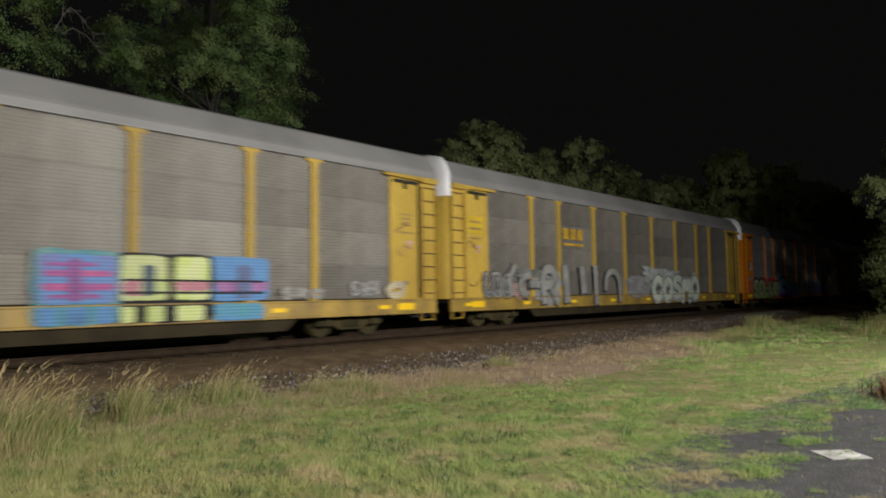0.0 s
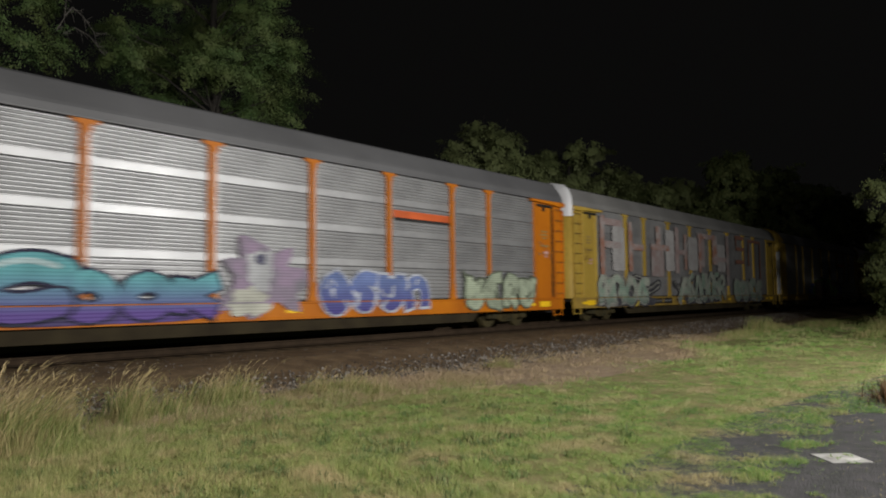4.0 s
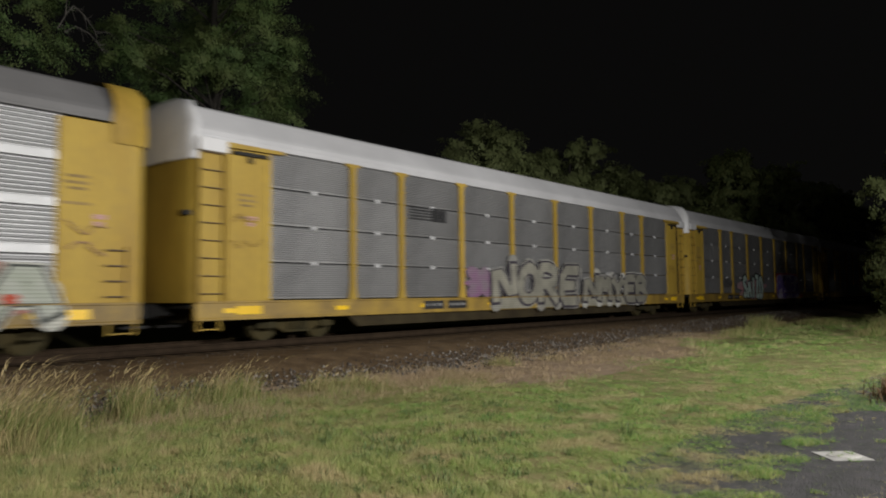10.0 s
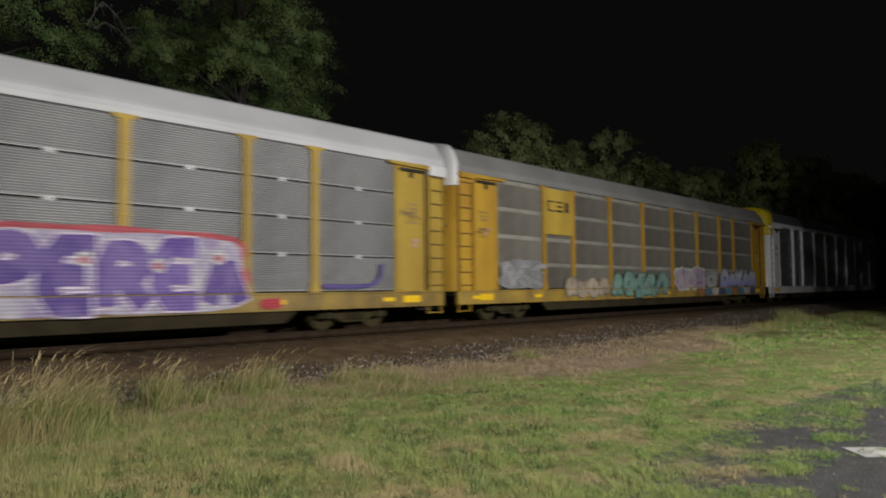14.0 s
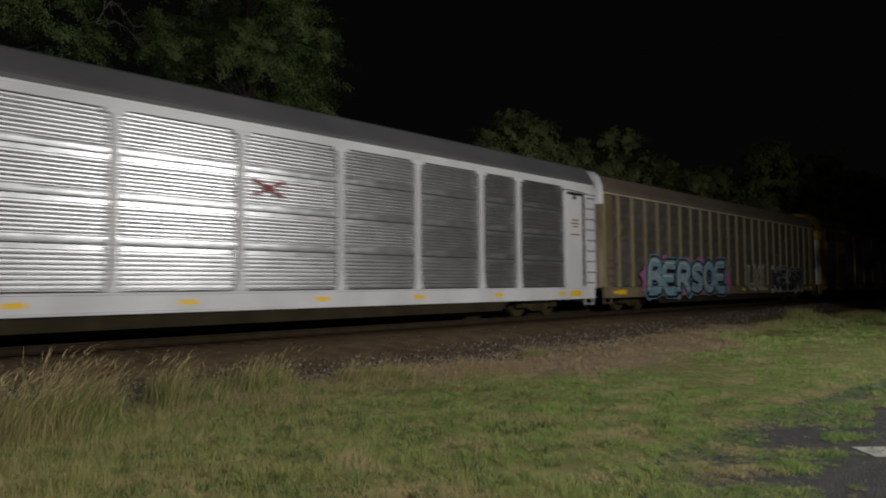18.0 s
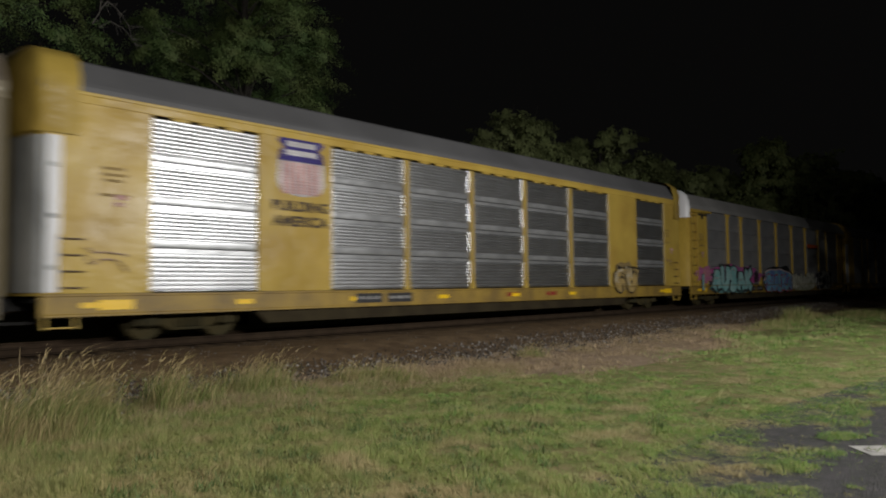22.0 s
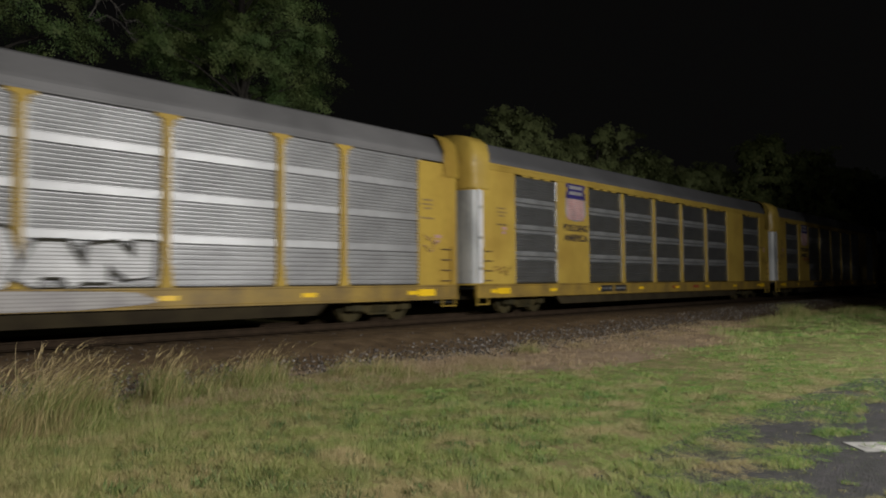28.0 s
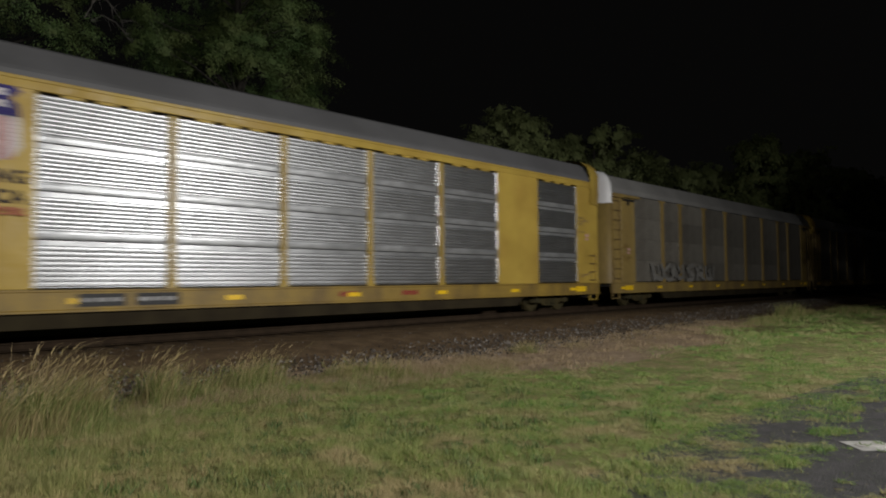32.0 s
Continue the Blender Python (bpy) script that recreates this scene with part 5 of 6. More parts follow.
def bubbles(root, x0, x1, z0, z1, n, fill, outline, hole, seed=1, level=0, other=None, fade=None, rim=0.07):
    """Swollen letters that touch: a round body each, with an outline, a cleft below and small dark holes."""
    rng = random.Random(seed)
    cuts = [0.0]
    for _ in range(n):
        cuts.append(cuts[-1] + rng.uniform(0.65, 1.35))
    for k in range(n):
        a, b = (x0 + (x1 - x0) * cuts[q] / cuts[-1] for q in (k, k + 1))
        cell = b - a
        a, b = a - 0.05 * cell, b + 0.05 * cell
        top = z1 - rng.uniform(0, 0.1) * (z1 - z0)
        q = seed * 37 + k
        lift = level + 0.06 * (k % 3)
        patch(root, a - rim, b + rim, z0 - rim, top + rim, outline, q, 0.1, lift, name="graffiti_outline")
        patch(root, a, b, z0, top, fill, q, 0.1, lift + 0.5, other=other, fade=fade, name="graffiti_letter")
        y = SIDE - 0.068 - 0.014 * (lift + 1.0)
        bm = bmesh.new()
        cx, h = (a + b) / 2, top - z0
        kind = rng.randrange(4)
        w = 0.09 * h
        if kind == 0:
            stroke(bm, [(cx - 0.1 * cell, z0 + 0.55 * h), (cx + 0.12 * cell, z0 + 0.64 * h)], w * 1.5, y, 0.1, True)
            stroke(bm, [(cx, z0 + 0.02 * h), (cx + 0.02, z0 + 0.3 * h)], w, y - 0.0004, 0.0, True)
        elif kind == 1:
            stroke(bm, smooth_line([(cx + 0.3 * cell, z0 + 0.28 * h), (cx, z0 + 0.3 * h), (cx - 0.1 * cell, z0 + 0.2 * h)]), w, y, 0.0, True)
            stroke(bm, [(cx - 0.02, z0 + 0.62 * h), (cx + 0.02, z0 + 0.66 * h)], w * 1.9, y - 0.0004, 0.0, True)
        elif kind == 2:
            stroke(bm, smooth_line([(cx + 0.04, top - 0.02 * h), (cx, z0 + 0.6 * h), (cx + 0.08 * cell, z0 + 0.4 * h)]), w * 1.2, y, 0.0, True)
        else:
            stroke(bm, [(cx - 0.12 * cell, z0 + 0.02 * h), (cx - 0.04 * cell, z0 + 0.36 * h)], w * 1.1, y, 0.0, True)
            stroke(bm, [(cx + 0.1 * cell, z0 + 0.5 * h), (cx + 0.14 * cell, z0 + 0.8 * h)], w * 1.2, y - 0.0004, 0.0, True)
        part("graffiti_shade", open_joint(bm), spray(hole), root)


def patch(root, x0, x1, z0, z1, color, seed=1, rough=0.12, level=0, other=None, name="paint_patch", fade=None, power=3.2):
    """A cloud of paint with a wavy outline."""
    rng = random.Random(seed)
    bm = bmesh.new()
    cx, cz = (x0 + x1) / 2, (z0 + z1) / 2
    n = 40
    ph = [rng.uniform(0, 6.28) for _ in range(4)]
    vs = []
    for k in range(n):
        a = 6.2832 * k / n
        c, s = math.cos(a), math.sin(a)
        r = 1 + rough * (math.sin(3 * a + ph[0]) * 0.5 + math.sin(7 * a + ph[1]) * 0.6 + math.sin(11 * a + ph[2]) * 0.35)
        # a rounded rectangle
        q = (abs(c) ** power + abs(s) ** power) ** (-1 / power)
        vs.append(bm.verts.new((cx + (x1 - x0) / 2 * c * q * r, SIDE - 0.066 - 0.014 * level, max(0.6, cz + (z1 - z0) / 2 * s * q * r))))
    bm.faces.new(vs)
    return part(name, open_joint(bm), spray(color, other, fade), root)


def board(root, name, x0, x1, z0, z1, mat, label="", y=0.056):
    return part(name, boxes((x0, x1, SIDE - y, SIDE - 0.013, z0, z1), bevel=0.004), mat, root, label)


def bars(parent, rows, mat, y=0.062, name="lettering_bar"):
    for x0, x1, z0, z1 in rows:
        part(name, boxes((x0, x1, SIDE - y - 0.004, SIDE - y, z0, z1)), mat, parent)


def lettering(parent, text, x, z, height, width, mat, y):
    """Raised lettering in the built-in font, facing the verge."""
    cu = bpy.data.curves.new("lettering", "FONT")
    cu.body, cu.size, cu.offset, cu.extrude = text, 1.0, 0.04, 0.003
    ob = new("lettering_source", cu)
    me = bpy.data.meshes.new_from_object(ob.evaluated_get(bpy.context.evaluated_depsgraph_get()))
    bpy.data.objects.remove(ob)
    co = np.array([v.co[:] for v in me.vertices])
    lo, hi = co.min(0), co.max(0)
    for v in me.vertices:
        v.co = ((v.co.x - lo[0]) / (hi[0] - lo[0]) * width, -v.co.z, (v.co.y - lo[1]) / (hi[1] - lo[1]) * height)
    return part("lettering", me, mat, parent, at=pose(x, SIDE - y, z))


def shield_sign(root, x=6.0, z=3.42):
    """A railway herald: blue head, pale red stripes, and the words below it."""
    blue, pale, pink = spray((0.05, 0.04, 0.2)), spray((0.75, 0.72, 0.74)), spray((0.72, 0.42, 0.4))
    bm = bmesh.new()
    wide, tall = 1.18, 1.1
    x, z = x - 0.15, z - 0.03
    head = [(0.02, 0.8), (1.2, 0.8), (1.16, 1.02), (1.06, 1.1), (1.2, 1.24), (1.06, 1.4), (0.92, 1.36), (0.78, 1.44), (0.61, 1.47), (0.44, 1.44), (0.3, 1.36), (0.16, 1.4), (0.02, 1.24), (0.16, 1.1), (0.06, 1.02)]
    out = [(0.3, 0.04), (0.61, 0.0), (0.92, 0.04), (1.12, 0.12), (1.22, 0.3), (1.2, 0.55)] + head[1:] + [head[0], (0.02, 0.55), (0.0, 0.3), (0.1, 0.12)]
    slab(bm, [(x + a * wide, z + b * tall) for a, b in out], SIDE - 0.022, SIDE - 0.013)
    sign = part("shield", bm, pale, root, "railway shield sign with blue head and pale red stripes")
    bm = bmesh.new()
    slab(bm, [(x + a * wide, z + b * tall) for a, b in head], SIDE - 0.028, SIDE - 0.023)
    part("shield_head", bm, blue, sign)
    for k in range(7):
        part("stripe", boxes((x + (0.12 + 0.143 * k) * wide, x + (0.215 + 0.143 * k) * wide, SIDE - 0.028, SIDE - 0.023, z + 0.06, z + 0.86)), pink, sign)
    bars(sign, [(x + 0.26, x + 1.16, z + 1.25, z + 1.38), (x + 0.24, x + 1.18, z + 1.03, z + 1.16)], pale, y=0.0285, name="white_bar")
    dark = spray((0.06, 0.045, 0.04))
    lettering(root, "BUILDING", x - 0.14, z - 0.38, 0.27, 1.7, dark, 0.016)
    lettering(root, "AMERICA", x - 0.14, z - 0.76, 0.27, 1.7, dark, 0.016)


def paint_cars():
    black, white, pink = (0.02, 0.02, 0.022), (0.72, 0.73, 0.72), (0.6, 0.12, 0.3)
    c = CARS
    # grey car with the big blue and yellow piece
    sky, lime, rose = (0.12, 0.27, 0.52), (0.56, 0.66, 0.2), (0.6, 0.27, 0.32)
    patch(c[0], 16.9, 18.6, 0.62, 2.14, (0.1, 0.3, 0.34), 1, 0.03, other=(0.2, 0.36, 0.36), power=12)
    patch(c[0], 17.0, 18.5, 1.05, 2.04, sky, 80, 0.02, level=1, other=(0.2, 0.2, 0.42), power=12)
    for k, (x0, x1, z0, z1) in enumerate(((17.1, 18.4, 1.6, 1.72), (17.05, 18.45, 1.32, 1.46), (17.2, 18.2, 1.16, 1.24), (17.15, 18.1, 1.8, 1.88))):
        patch(c[0], x0, x1, z0, z1, (0.55, 0.14, 0.32) if k < 2 else (0.34, 0.13, 0.34), 81 + k, 0.05, level=2, other=(0.34, 0.12, 0.34), power=8)
    patch(c[0], 17.55, 17.8, 1.1, 1.95, (0.3, 0.12, 0.32), 181, 0.05, level=2.4, power=8)
    for k, (x0, x1) in enumerate(((17.0, 17.35), (17.5, 17.95), (18.1, 18.45))):
        patch(c[0], x0, x1, 0.64, 0.98, sky, 185 + k, 0.03, level=1.5, power=10)
    patch(c[0], 18.48, 20.75, 0.62, 2.12, black, 2, 0.02, power=14)
    for k, (x0, x1) in enumerate(((18.58, 19.62), (19.78, 20.62))):
        patch(c[0], x0, x1, 1.1, 2.06, lime, 83 + k, 0.02, level=1, other=(0.62, 0.66, 0.34), power=12)
    for k, (x0, x1) in enumerate(((18.6, 18.9), (19.15, 19.55), (19.82, 20.5))):
        patch(c[0], x0, x1, 0.64, 0.97, lime, 183 + k, 0.03, level=1, other=(0.62, 0.66, 0.34), power=10)
    patch(c[0], 19.05, 19.32, 1.2, 1.86, (0.12, 0.16, 0.2), 85, 0.04, level=2, power=8)
    patch(c[0], 18.62, 19.0, 1.2, 1.52, rose, 86, 0.1, level=2, power=6)
    patch(c[0], 19.8, 20.6, 1.3, 1.5, rose, 87, 0.04, level=2, power=8)
    for z in (1.54, 1.27):
        bm = bmesh.new()
        stroke(bm, [(18.6, z), (22.1, z - 0.02)], 0.045, SIDE - 0.115)
        part("graffiti_stroke", bm, spray(black), c[0])
    patch(c[0], 20.68, 22.25, 1.06, 2.1, sky, 3, 0.02, other=(0.14, 0.3, 0.55), power=12)
    patch(c[0], 20.8, 22.2, 1.28, 1.52, (0.42, 0.2, 0.42), 89, 0.05, level=1, power=8)
    patch(c[0], 21.35, 21.75, 1.12, 1.9, (0.16, 0.2, 0.36), 189, 0.05, level=2, power=8)
    patch(c[0], 20.75, 22.1, 0.6, 1.0, (0.1, 0.32, 0.38), 90, 0.04, level=1, other=sky, power=10)
    graffiti(c[0], 25.0, 26.05, 1.1, 1.6, 4, (0.5, 0.5, 0.48), None, 0.24, 9)
    graffiti(c[0], 26.3, 27.2, 1.02, 1.6, 1, (0.6, 0.52, 0.36), None, 0.3, 4)
    graffiti(c[0], 22.5, 24.0, 1.05, 1.4, 3, (0.4, 0.39, 0.36), None, 0.22, 41)
    # dark grey car with white throw-ups
    chalk, smoke = (0.66, 0.66, 0.63), (0.07, 0.065, 0.07)
    graffiti(c[1], 2.35, 3.9, 1.02, 1.85, "UOO", (0.13, 0.125, 0.13), chalk, 0.2, 11, level=1, rim=2.3, halo=(smoke, 2.9), sharp=False)
    patch(c[1], 4.05, 4.9, 0.95, 1.6, (0.42, 0.26, 0.22), 230, 0.15, other=(0.24, 0.2, 0.19))
    patch(c[1], 4.3, 6.0, 1.7, 2.05, (0.14, 0.14, 0.13), 232, 0.15, other=(0.3, 0.3, 0.28))
    patch(c[1], 5.4, 7.4, 0.75, 2.0, (0.25, 0.245, 0.24), 231, 0.2, other=(0.36, 0.36, 0.35))
    lines = (((4.2, 2.15), (3.75, 1.6), (3.95, 1.04)), ((5.2, 1.8), (4.6, 1.7), (4.45, 1.2), (5.0, 1.05)), ((5.1, 1.45), (5.8, 1.45)),
             ((6.1, 0.72), (6.0, 2.1), (6.9, 2.0), (6.8, 1.5), (6.2, 1.4)), ((6.5, 1.4), (7.1, 0.7)), ((7.65, 2.2), (7.8, 0.75)), ((9.0, 2.2), (9.15, 1.1)), ((10.1, 2.25), (10.2, 0.62)),
             ((11.0, 1.2), (11.1, 1.9), (11.8, 2.1), (12.3, 1.7), (12.35, 0.7)))
    for k, line in enumerate(lines):
        thick = 0.44 if k in (5, 6) else 0.34 if k in (3, 7) else 0.26
        bm = bmesh.new()
        stroke(bm, smooth_line(list(line), 2 if k in (0, 1, 3, 8) else 0), thick * 1.3, SIDE - 0.08, 0.1, False)
        shade = part("graffiti_outline", open_joint(bm), spray(smoke), c[1])
        bm = bmesh.new()
        stroke(bm, smooth_line([(x, z + 0.03) for x, z in line], 2 if k in (0, 1, 3, 8) else 0), thick, SIDE - 0.095, 0.05, False)
        part("graffiti_letter", open_joint(bm), spray(chalk, (0.46, 0.46, 0.44)), shade)
    patch(c[1], 13.0, 15.7, 0.9, 1.9, (0.2, 0.2, 0.2), 91, 0.08, other=(0.32, 0.32, 0.32))
    for x0, x1, z0, z1, k in ((13.2, 14.5, 1.75, 1.88, 1), (13.1, 15.5, 1.08, 1.2, 2), (14.5, 15.6, 1.3, 1.42, 3), (14.9, 15.6, 1.6, 1.9, 4)):
        patch(c[1], x0, x1, z0, z1, (0.62, 0.64, 0.63), 92 + k, 0.1, level=1)
    patch(c[1], 14.7, 18.6, 1.7, 2.3, (0.42, 0.46, 0.46), 97, 0.3, other=(0.3, 0.3, 0.3))
    graffiti(c[1], 15.7, 21.7, 0.66, 2.05, "COSMO", (0.6, 0.65, 0.565), (0.13, 0.15, 0.15), 0.3, 13, level=2, rim=1.22, halo=((0.5, 0.55, 0.52), 1.6), shade=(0.05, 0.03))
    y = spray((0.55, 0.34, 0.04))
    bars(c[1], [(7.65, 8.1, 3.3, 3.75), (8.22, 8.67, 3.3, 3.75), (8.8, 9.25, 3.3, 3.75), (7.65, 9.3, 3.05, 3.15)], y, y=0.02)
    s = board(c[1], "warning_sign", 1.52, 2.42, 3.2, 3.78, SIGN_YELLOW, "yellow sign", 0.02)
    bars(s, [(1.7, 2.25, 3.55, 3.63), (1.62, 2.32, 3.32, 3.4)], MARK, y=0.021)
    # orange car
    patch(c[2], 1.6, 3.2, 0.95, 1.75, (0.5, 0.09, 0.06), 5, 0.2, other=(0.5, 0.16, 0.1))
    patch(c[2], 3.5, 8.0, 1.2, 2.02, (0.52, 0.06, 0.07), 6, 0.14)
    patch(c[2], 2.2, 8.0, 0.6, 1.35, (0.32, 0.4, 0.18), 98, 0.06, level=1, other=(0.2, 0.26, 0.12))
    graffiti(c[2], 2.3, 8.0, 0.62, 1.98, "SOLUM", (0.27, 0.35, 0.15), black, 0.33, 14, level=2, other=(0.22, 0.29, 0.12), shine=(0.6, 0.66, 0.55), rim=1.36, shade=(0.05, 0.04))
    patch(c[2], 8.1, 13.2, 0.62, 1.05, (0.1, 0.06, 0.24), 100, 0.05, other=(0.05, 0.04, 0.1))
    graffiti(c[2], 8.05, 9.9, 0.66, 2.2, "C", (0.14, 0.42, 0.46), (0.02, 0.02, 0.05), 0.36, 101, level=1.5, fade=(0.85, 1.7, (0.1, 0.06, 0.24)), rim=1.26, shine=(0.5, 0.66, 0.68), sharp=False)
    graffiti(c[2], 9.75, 13.25, 0.66, 1.8, "OOK", (0.14, 0.42, 0.46), (0.02, 0.02, 0.05), 0.36, 102, level=1, fade=(0.85, 1.6, (0.1, 0.06, 0.24)), rim=1.26)
    patch(c[2], 13.4, 15.6, 0.75, 2.4, (0.32, 0.24, 0.34), 7, 0.3, other=(0.2, 0.19, 0.22))
    patch(c[2], 14.0, 14.7, 1.3, 2.3, (0.55, 0.56, 0.58), 110, 0.16, level=1)
    patch(c[2], 14.2, 14.5, 1.95, 2.2, (0.1, 0.1, 0.16), 111, 0.2, level=2)
    patch(c[2], 13.5, 14.6, 0.7, 1.35, (0.58, 0.58, 0.5), 112, 0.2, level=1)
    graffiti(c[2], 16.2, 20.5, 0.64, 1.95, 4, (0.16, 0.22, 0.45), (0.55, 0.58, 0.66), 0.36, 16, fade=(0.7, 1.6, (0.06, 0.05, 0.2)))
    graffiti(c[2], 22.3, 26.5, 0.64, 2.0, 4, (0.4, 0.46, 0.34), (0.12, 0.14, 0.1), 0.34, 17)
    graffiti(c[2], 1.65, 2.4, 2.4, 3.0, 3, (0.7, 0.55, 0.5), None, 0.3, 18)
    patch(c[2], 1.55, 1.85, 1.76, 2.02, (0.75, 0.68, 0.65), 8, 0.2)
    patch(c[2], 2.0, 2.35, 1.78, 2.02, (0.75, 0.68, 0.65), 9, 0.2)
    # thin black board painted in as the shadow below the orange strip
    board(c[2], "slot", 19.0, 21.6, 3.42, 3.5, BLACK, "black slot", 0.014)
    board(c[2], "orange_strip", 19.0, 21.6, 3.5, 3.72, ORANGE_STRIP, "orange strip", 0.03)
    # silver car under big faded red strokes
    fade, rust = (0.34, 0.25, 0.24), (0.36, 0.18, 0.13)
    for k, (x0, x1, z0, z1) in enumerate(((2.9, 3.3, 2.0, 4.6), (3.3, 4.9, 3.2, 3.5), (5.6, 6.0, 2.2, 4.5), (8.0, 9.5, 2.0, 3.3), (8.6, 9.2, 3.5, 4.5), (10.9, 11.4, 2.2, 4.6), (12.1, 12.5, 2.4, 4.3), (14.1, 15.0, 2.6, 4.5), (16.2, 17.0, 2.8, 4.5), (18.45, 18.95, 1.6, 4.6))):
        patch(c[3], x0, x1, z0, z1, fade if k % 2 else rust, 20 + k, 0.015, other=(0.4, 0.36, 0.35), power=14)
    for k, (x0, x1, z0, z1) in enumerate(((4.0, 5.2, 2.2, 4.2), (9.7, 10.8, 2.3, 4.4), (12.6, 14.0, 2.4, 4.2), (17.0, 18.3, 2.4, 4.0))):
        patch(c[3], x0, x1, z0, z1, (0.44, 0.43, 0.425), 50 + k, 0.015, other=(0.36, 0.345, 0.34), power=16)
    for k, (x0, x1, z0, z1) in enumerate(((2.9, 5.0, 4.2, 4.5), (5.6, 7.2, 3.2, 3.5), (8.0, 10.2, 3.3, 3.6), (10.9, 12.4, 3.2, 3.45), (14.0, 16.9, 4.2, 4.5), (14.1, 14.5, 2.3, 4.4), (16.4, 18.6, 3.0, 3.25))):
        patch(c[3], x0, x1, z0, z1, rust if k % 3 else fade, 220 + k, 0.015, 0.3, other=(0.4, 0.34, 0.33), power=14)
    bm = bmesh.new()
    for k, q in enumerate((((20.3, 4.6), (20.3, 3.9), (21.7, 3.9), (21.7, 3.1), (20.2, 3.1)), ((20.2, 4.6), (21.6, 4.6)), ((22.6, 3.0), (22.6, 4.5), (24.9, 4.5), (24.9, 2.2)))):
        stroke(bm, list(q), 0.24, SIDE - 0.07 - 0.002 * k, 0.4)
    part("graffiti_stroke", bm, spray(rust), c[3])
    sage, sage2, ink, chalky = (0.4, 0.42, 0.36), (0.23, 0.33, 0.26), (0.05, 0.05, 0.062), (0.68, 0.68, 0.62)
    for x0, x1, z1, seed in ((2.7, 8.3, 1.15, 120), (11.9, 17.2, 1.2, 121), (20.3, 25.3, 1.2, 122)):
        patch(c[3], x0, x1, 0.59, z1, ink, seed, 0.1, other=(0.12, 0.12, 0.14), power=6)
    for x0, x1, seed in ((3.2, 4.4, 123), (5.5, 6.6, 124), (13.6, 14.3, 125), (15.6, 16.2, 126), (21.3, 21.9, 127), (23.4, 24.0, 128)):
        patch(c[3], x0, x1, 0.6, 0.92, chalky if seed % 2 else (0.55, 0.42, 0.08), seed, 0.15, level=0.5, power=3)
    # pale flashes with dark cores that point forward and back
    for x0, z0, x1, z1, wide in ((7.3, 1.25, 8.75, 1.62, 0.34), (10.7, 1.7, 11.2, 1.5, 0.2), (6.2, 1.95, 7.6, 1.85, 0.2)):
        for thick, color, up in ((1.5, ink, 0.0), (1.0, chalky, 0.0), (0.45, ink, -0.02)):
            bm = bmesh.new()
            stroke(bm, [(x0, z0 + up), ((x0 + x1) / 2, (z0 + z1) / 2 - 0.04 + up), (x1 - 0.12 * (1.5 - thick), z1 + up)], wide * thick, SIDE - 0.07 - 0.012 / thick, 0.0, True)
            part("graffiti_flash", bm, spray(color), c[3])
    low = (0.7, 1.15, (0.12, 0.16, 0.14))
    graffiti(c[3], 2.6, 7.6, 0.62, 2.15, 4, sage, chalky, 0.26, 19, level=2, other=sage2, rim=1.36, fade=low, shade=(0.08, -0.07, ink))
    graffiti(c[3], 11.15, 12.9, 0.62, 2.38, "A", sage2, chalky, 0.22, 20, level=1.6, other=sage, rim=1.5, fade=low)
    graffiti(c[3], 12.4, 18.0, 0.66, 2.4, 6, sage, chalky, 0.25, 65, level=2.2, other=sage2, rim=1.45, fade=low, shade=(0.06, -0.08, ink))
    graffiti(c[3], 19.5, 25.2, 0.66, 2.16, 4, sage, chalky, 0.27, 21, level=2, other=sage2, rim=1.36, fade=low, shade=(0.07, -0.08, ink))
    # silver car with brown and green piece
    patch(c[4], 8.9, 19.9, 0.8, 2.1, (0.14, 0.16, 0.4), 10, 0.12)
    patch(c[4], 9.8, 18.6, 0.7, 2.3, (0.15, 0.28, 0.055), 11, 0.08, level=1)
    brown = (0.085, 0.05, 0.045)
    patch(c[4], 10.2, 18.6, 0.6, 0.85, brown, 130, 0.06, level=2)
    graffiti(c[4], 10.1, 12.6, 0.66, 2.28, "S", brown, None, 0.24, 22, level=3, other=(0.12, 0.08, 0.06))
    graffiti(c[4], 12.4, 19.1, 0.64, 2.36, "EATE", brown, None, 0.3, 66, level=3, other=(0.12, 0.08, 0.06), sharp=False)
    for x, z, k in ((12.9, 1.5, 1), (14.4, 1.15, 2), (16.6, 1.7, 3), (18.2, 1.3, 4)):
        patch(c[4], x, x + 0.5, z, z + 0.34, (0.2, 0.2, 0.42) if k % 2 else (0.19, 0.36, 0.08), 134 + k, 0.15, level=2.6)
    patch(c[4], 17.2, 18.2, 1.1, 1.5, (0.15, 0.28, 0.055), 131, 0.2, level=4)
    patch(c[4], 18.6, 20.0, 0.9, 1.7, (0.14, 0.16, 0.42), 132, 0.16, level=2)
    patch(c[4], 20.1, 26.4, 0.7, 1.9, (0.4, 0.16, 0.12), 135, 0.1, other=(0.3, 0.3, 0.26))
    graffiti(c[4], 20.0, 26.6, 0.68, 2.1, "ENBRA", (0.5, 0.52, 0.47), (0.1, 0.11, 0.1), 0.28, 67, level=1.5, other=(0.4, 0.44, 0.36), rim=1.4, halo=((0.6, 0.6, 0.54), 1.66))
    for x, z, k in ((20.6, 1.75, 1), (22.4, 1.2, 2), (24.1, 1.7, 3), (25.6, 1.0, 4)):
        patch(c[4], x, x + 0.28, z, z + 0.22, (0.5, 0.1, 0.06), 240 + k, 0.2, level=3)
    # the strip's shadow, again a black board
    board(c[4], "slot", 18.95, 21.5, 3.42, 3.5, BLACK, "black slot", 0.014)
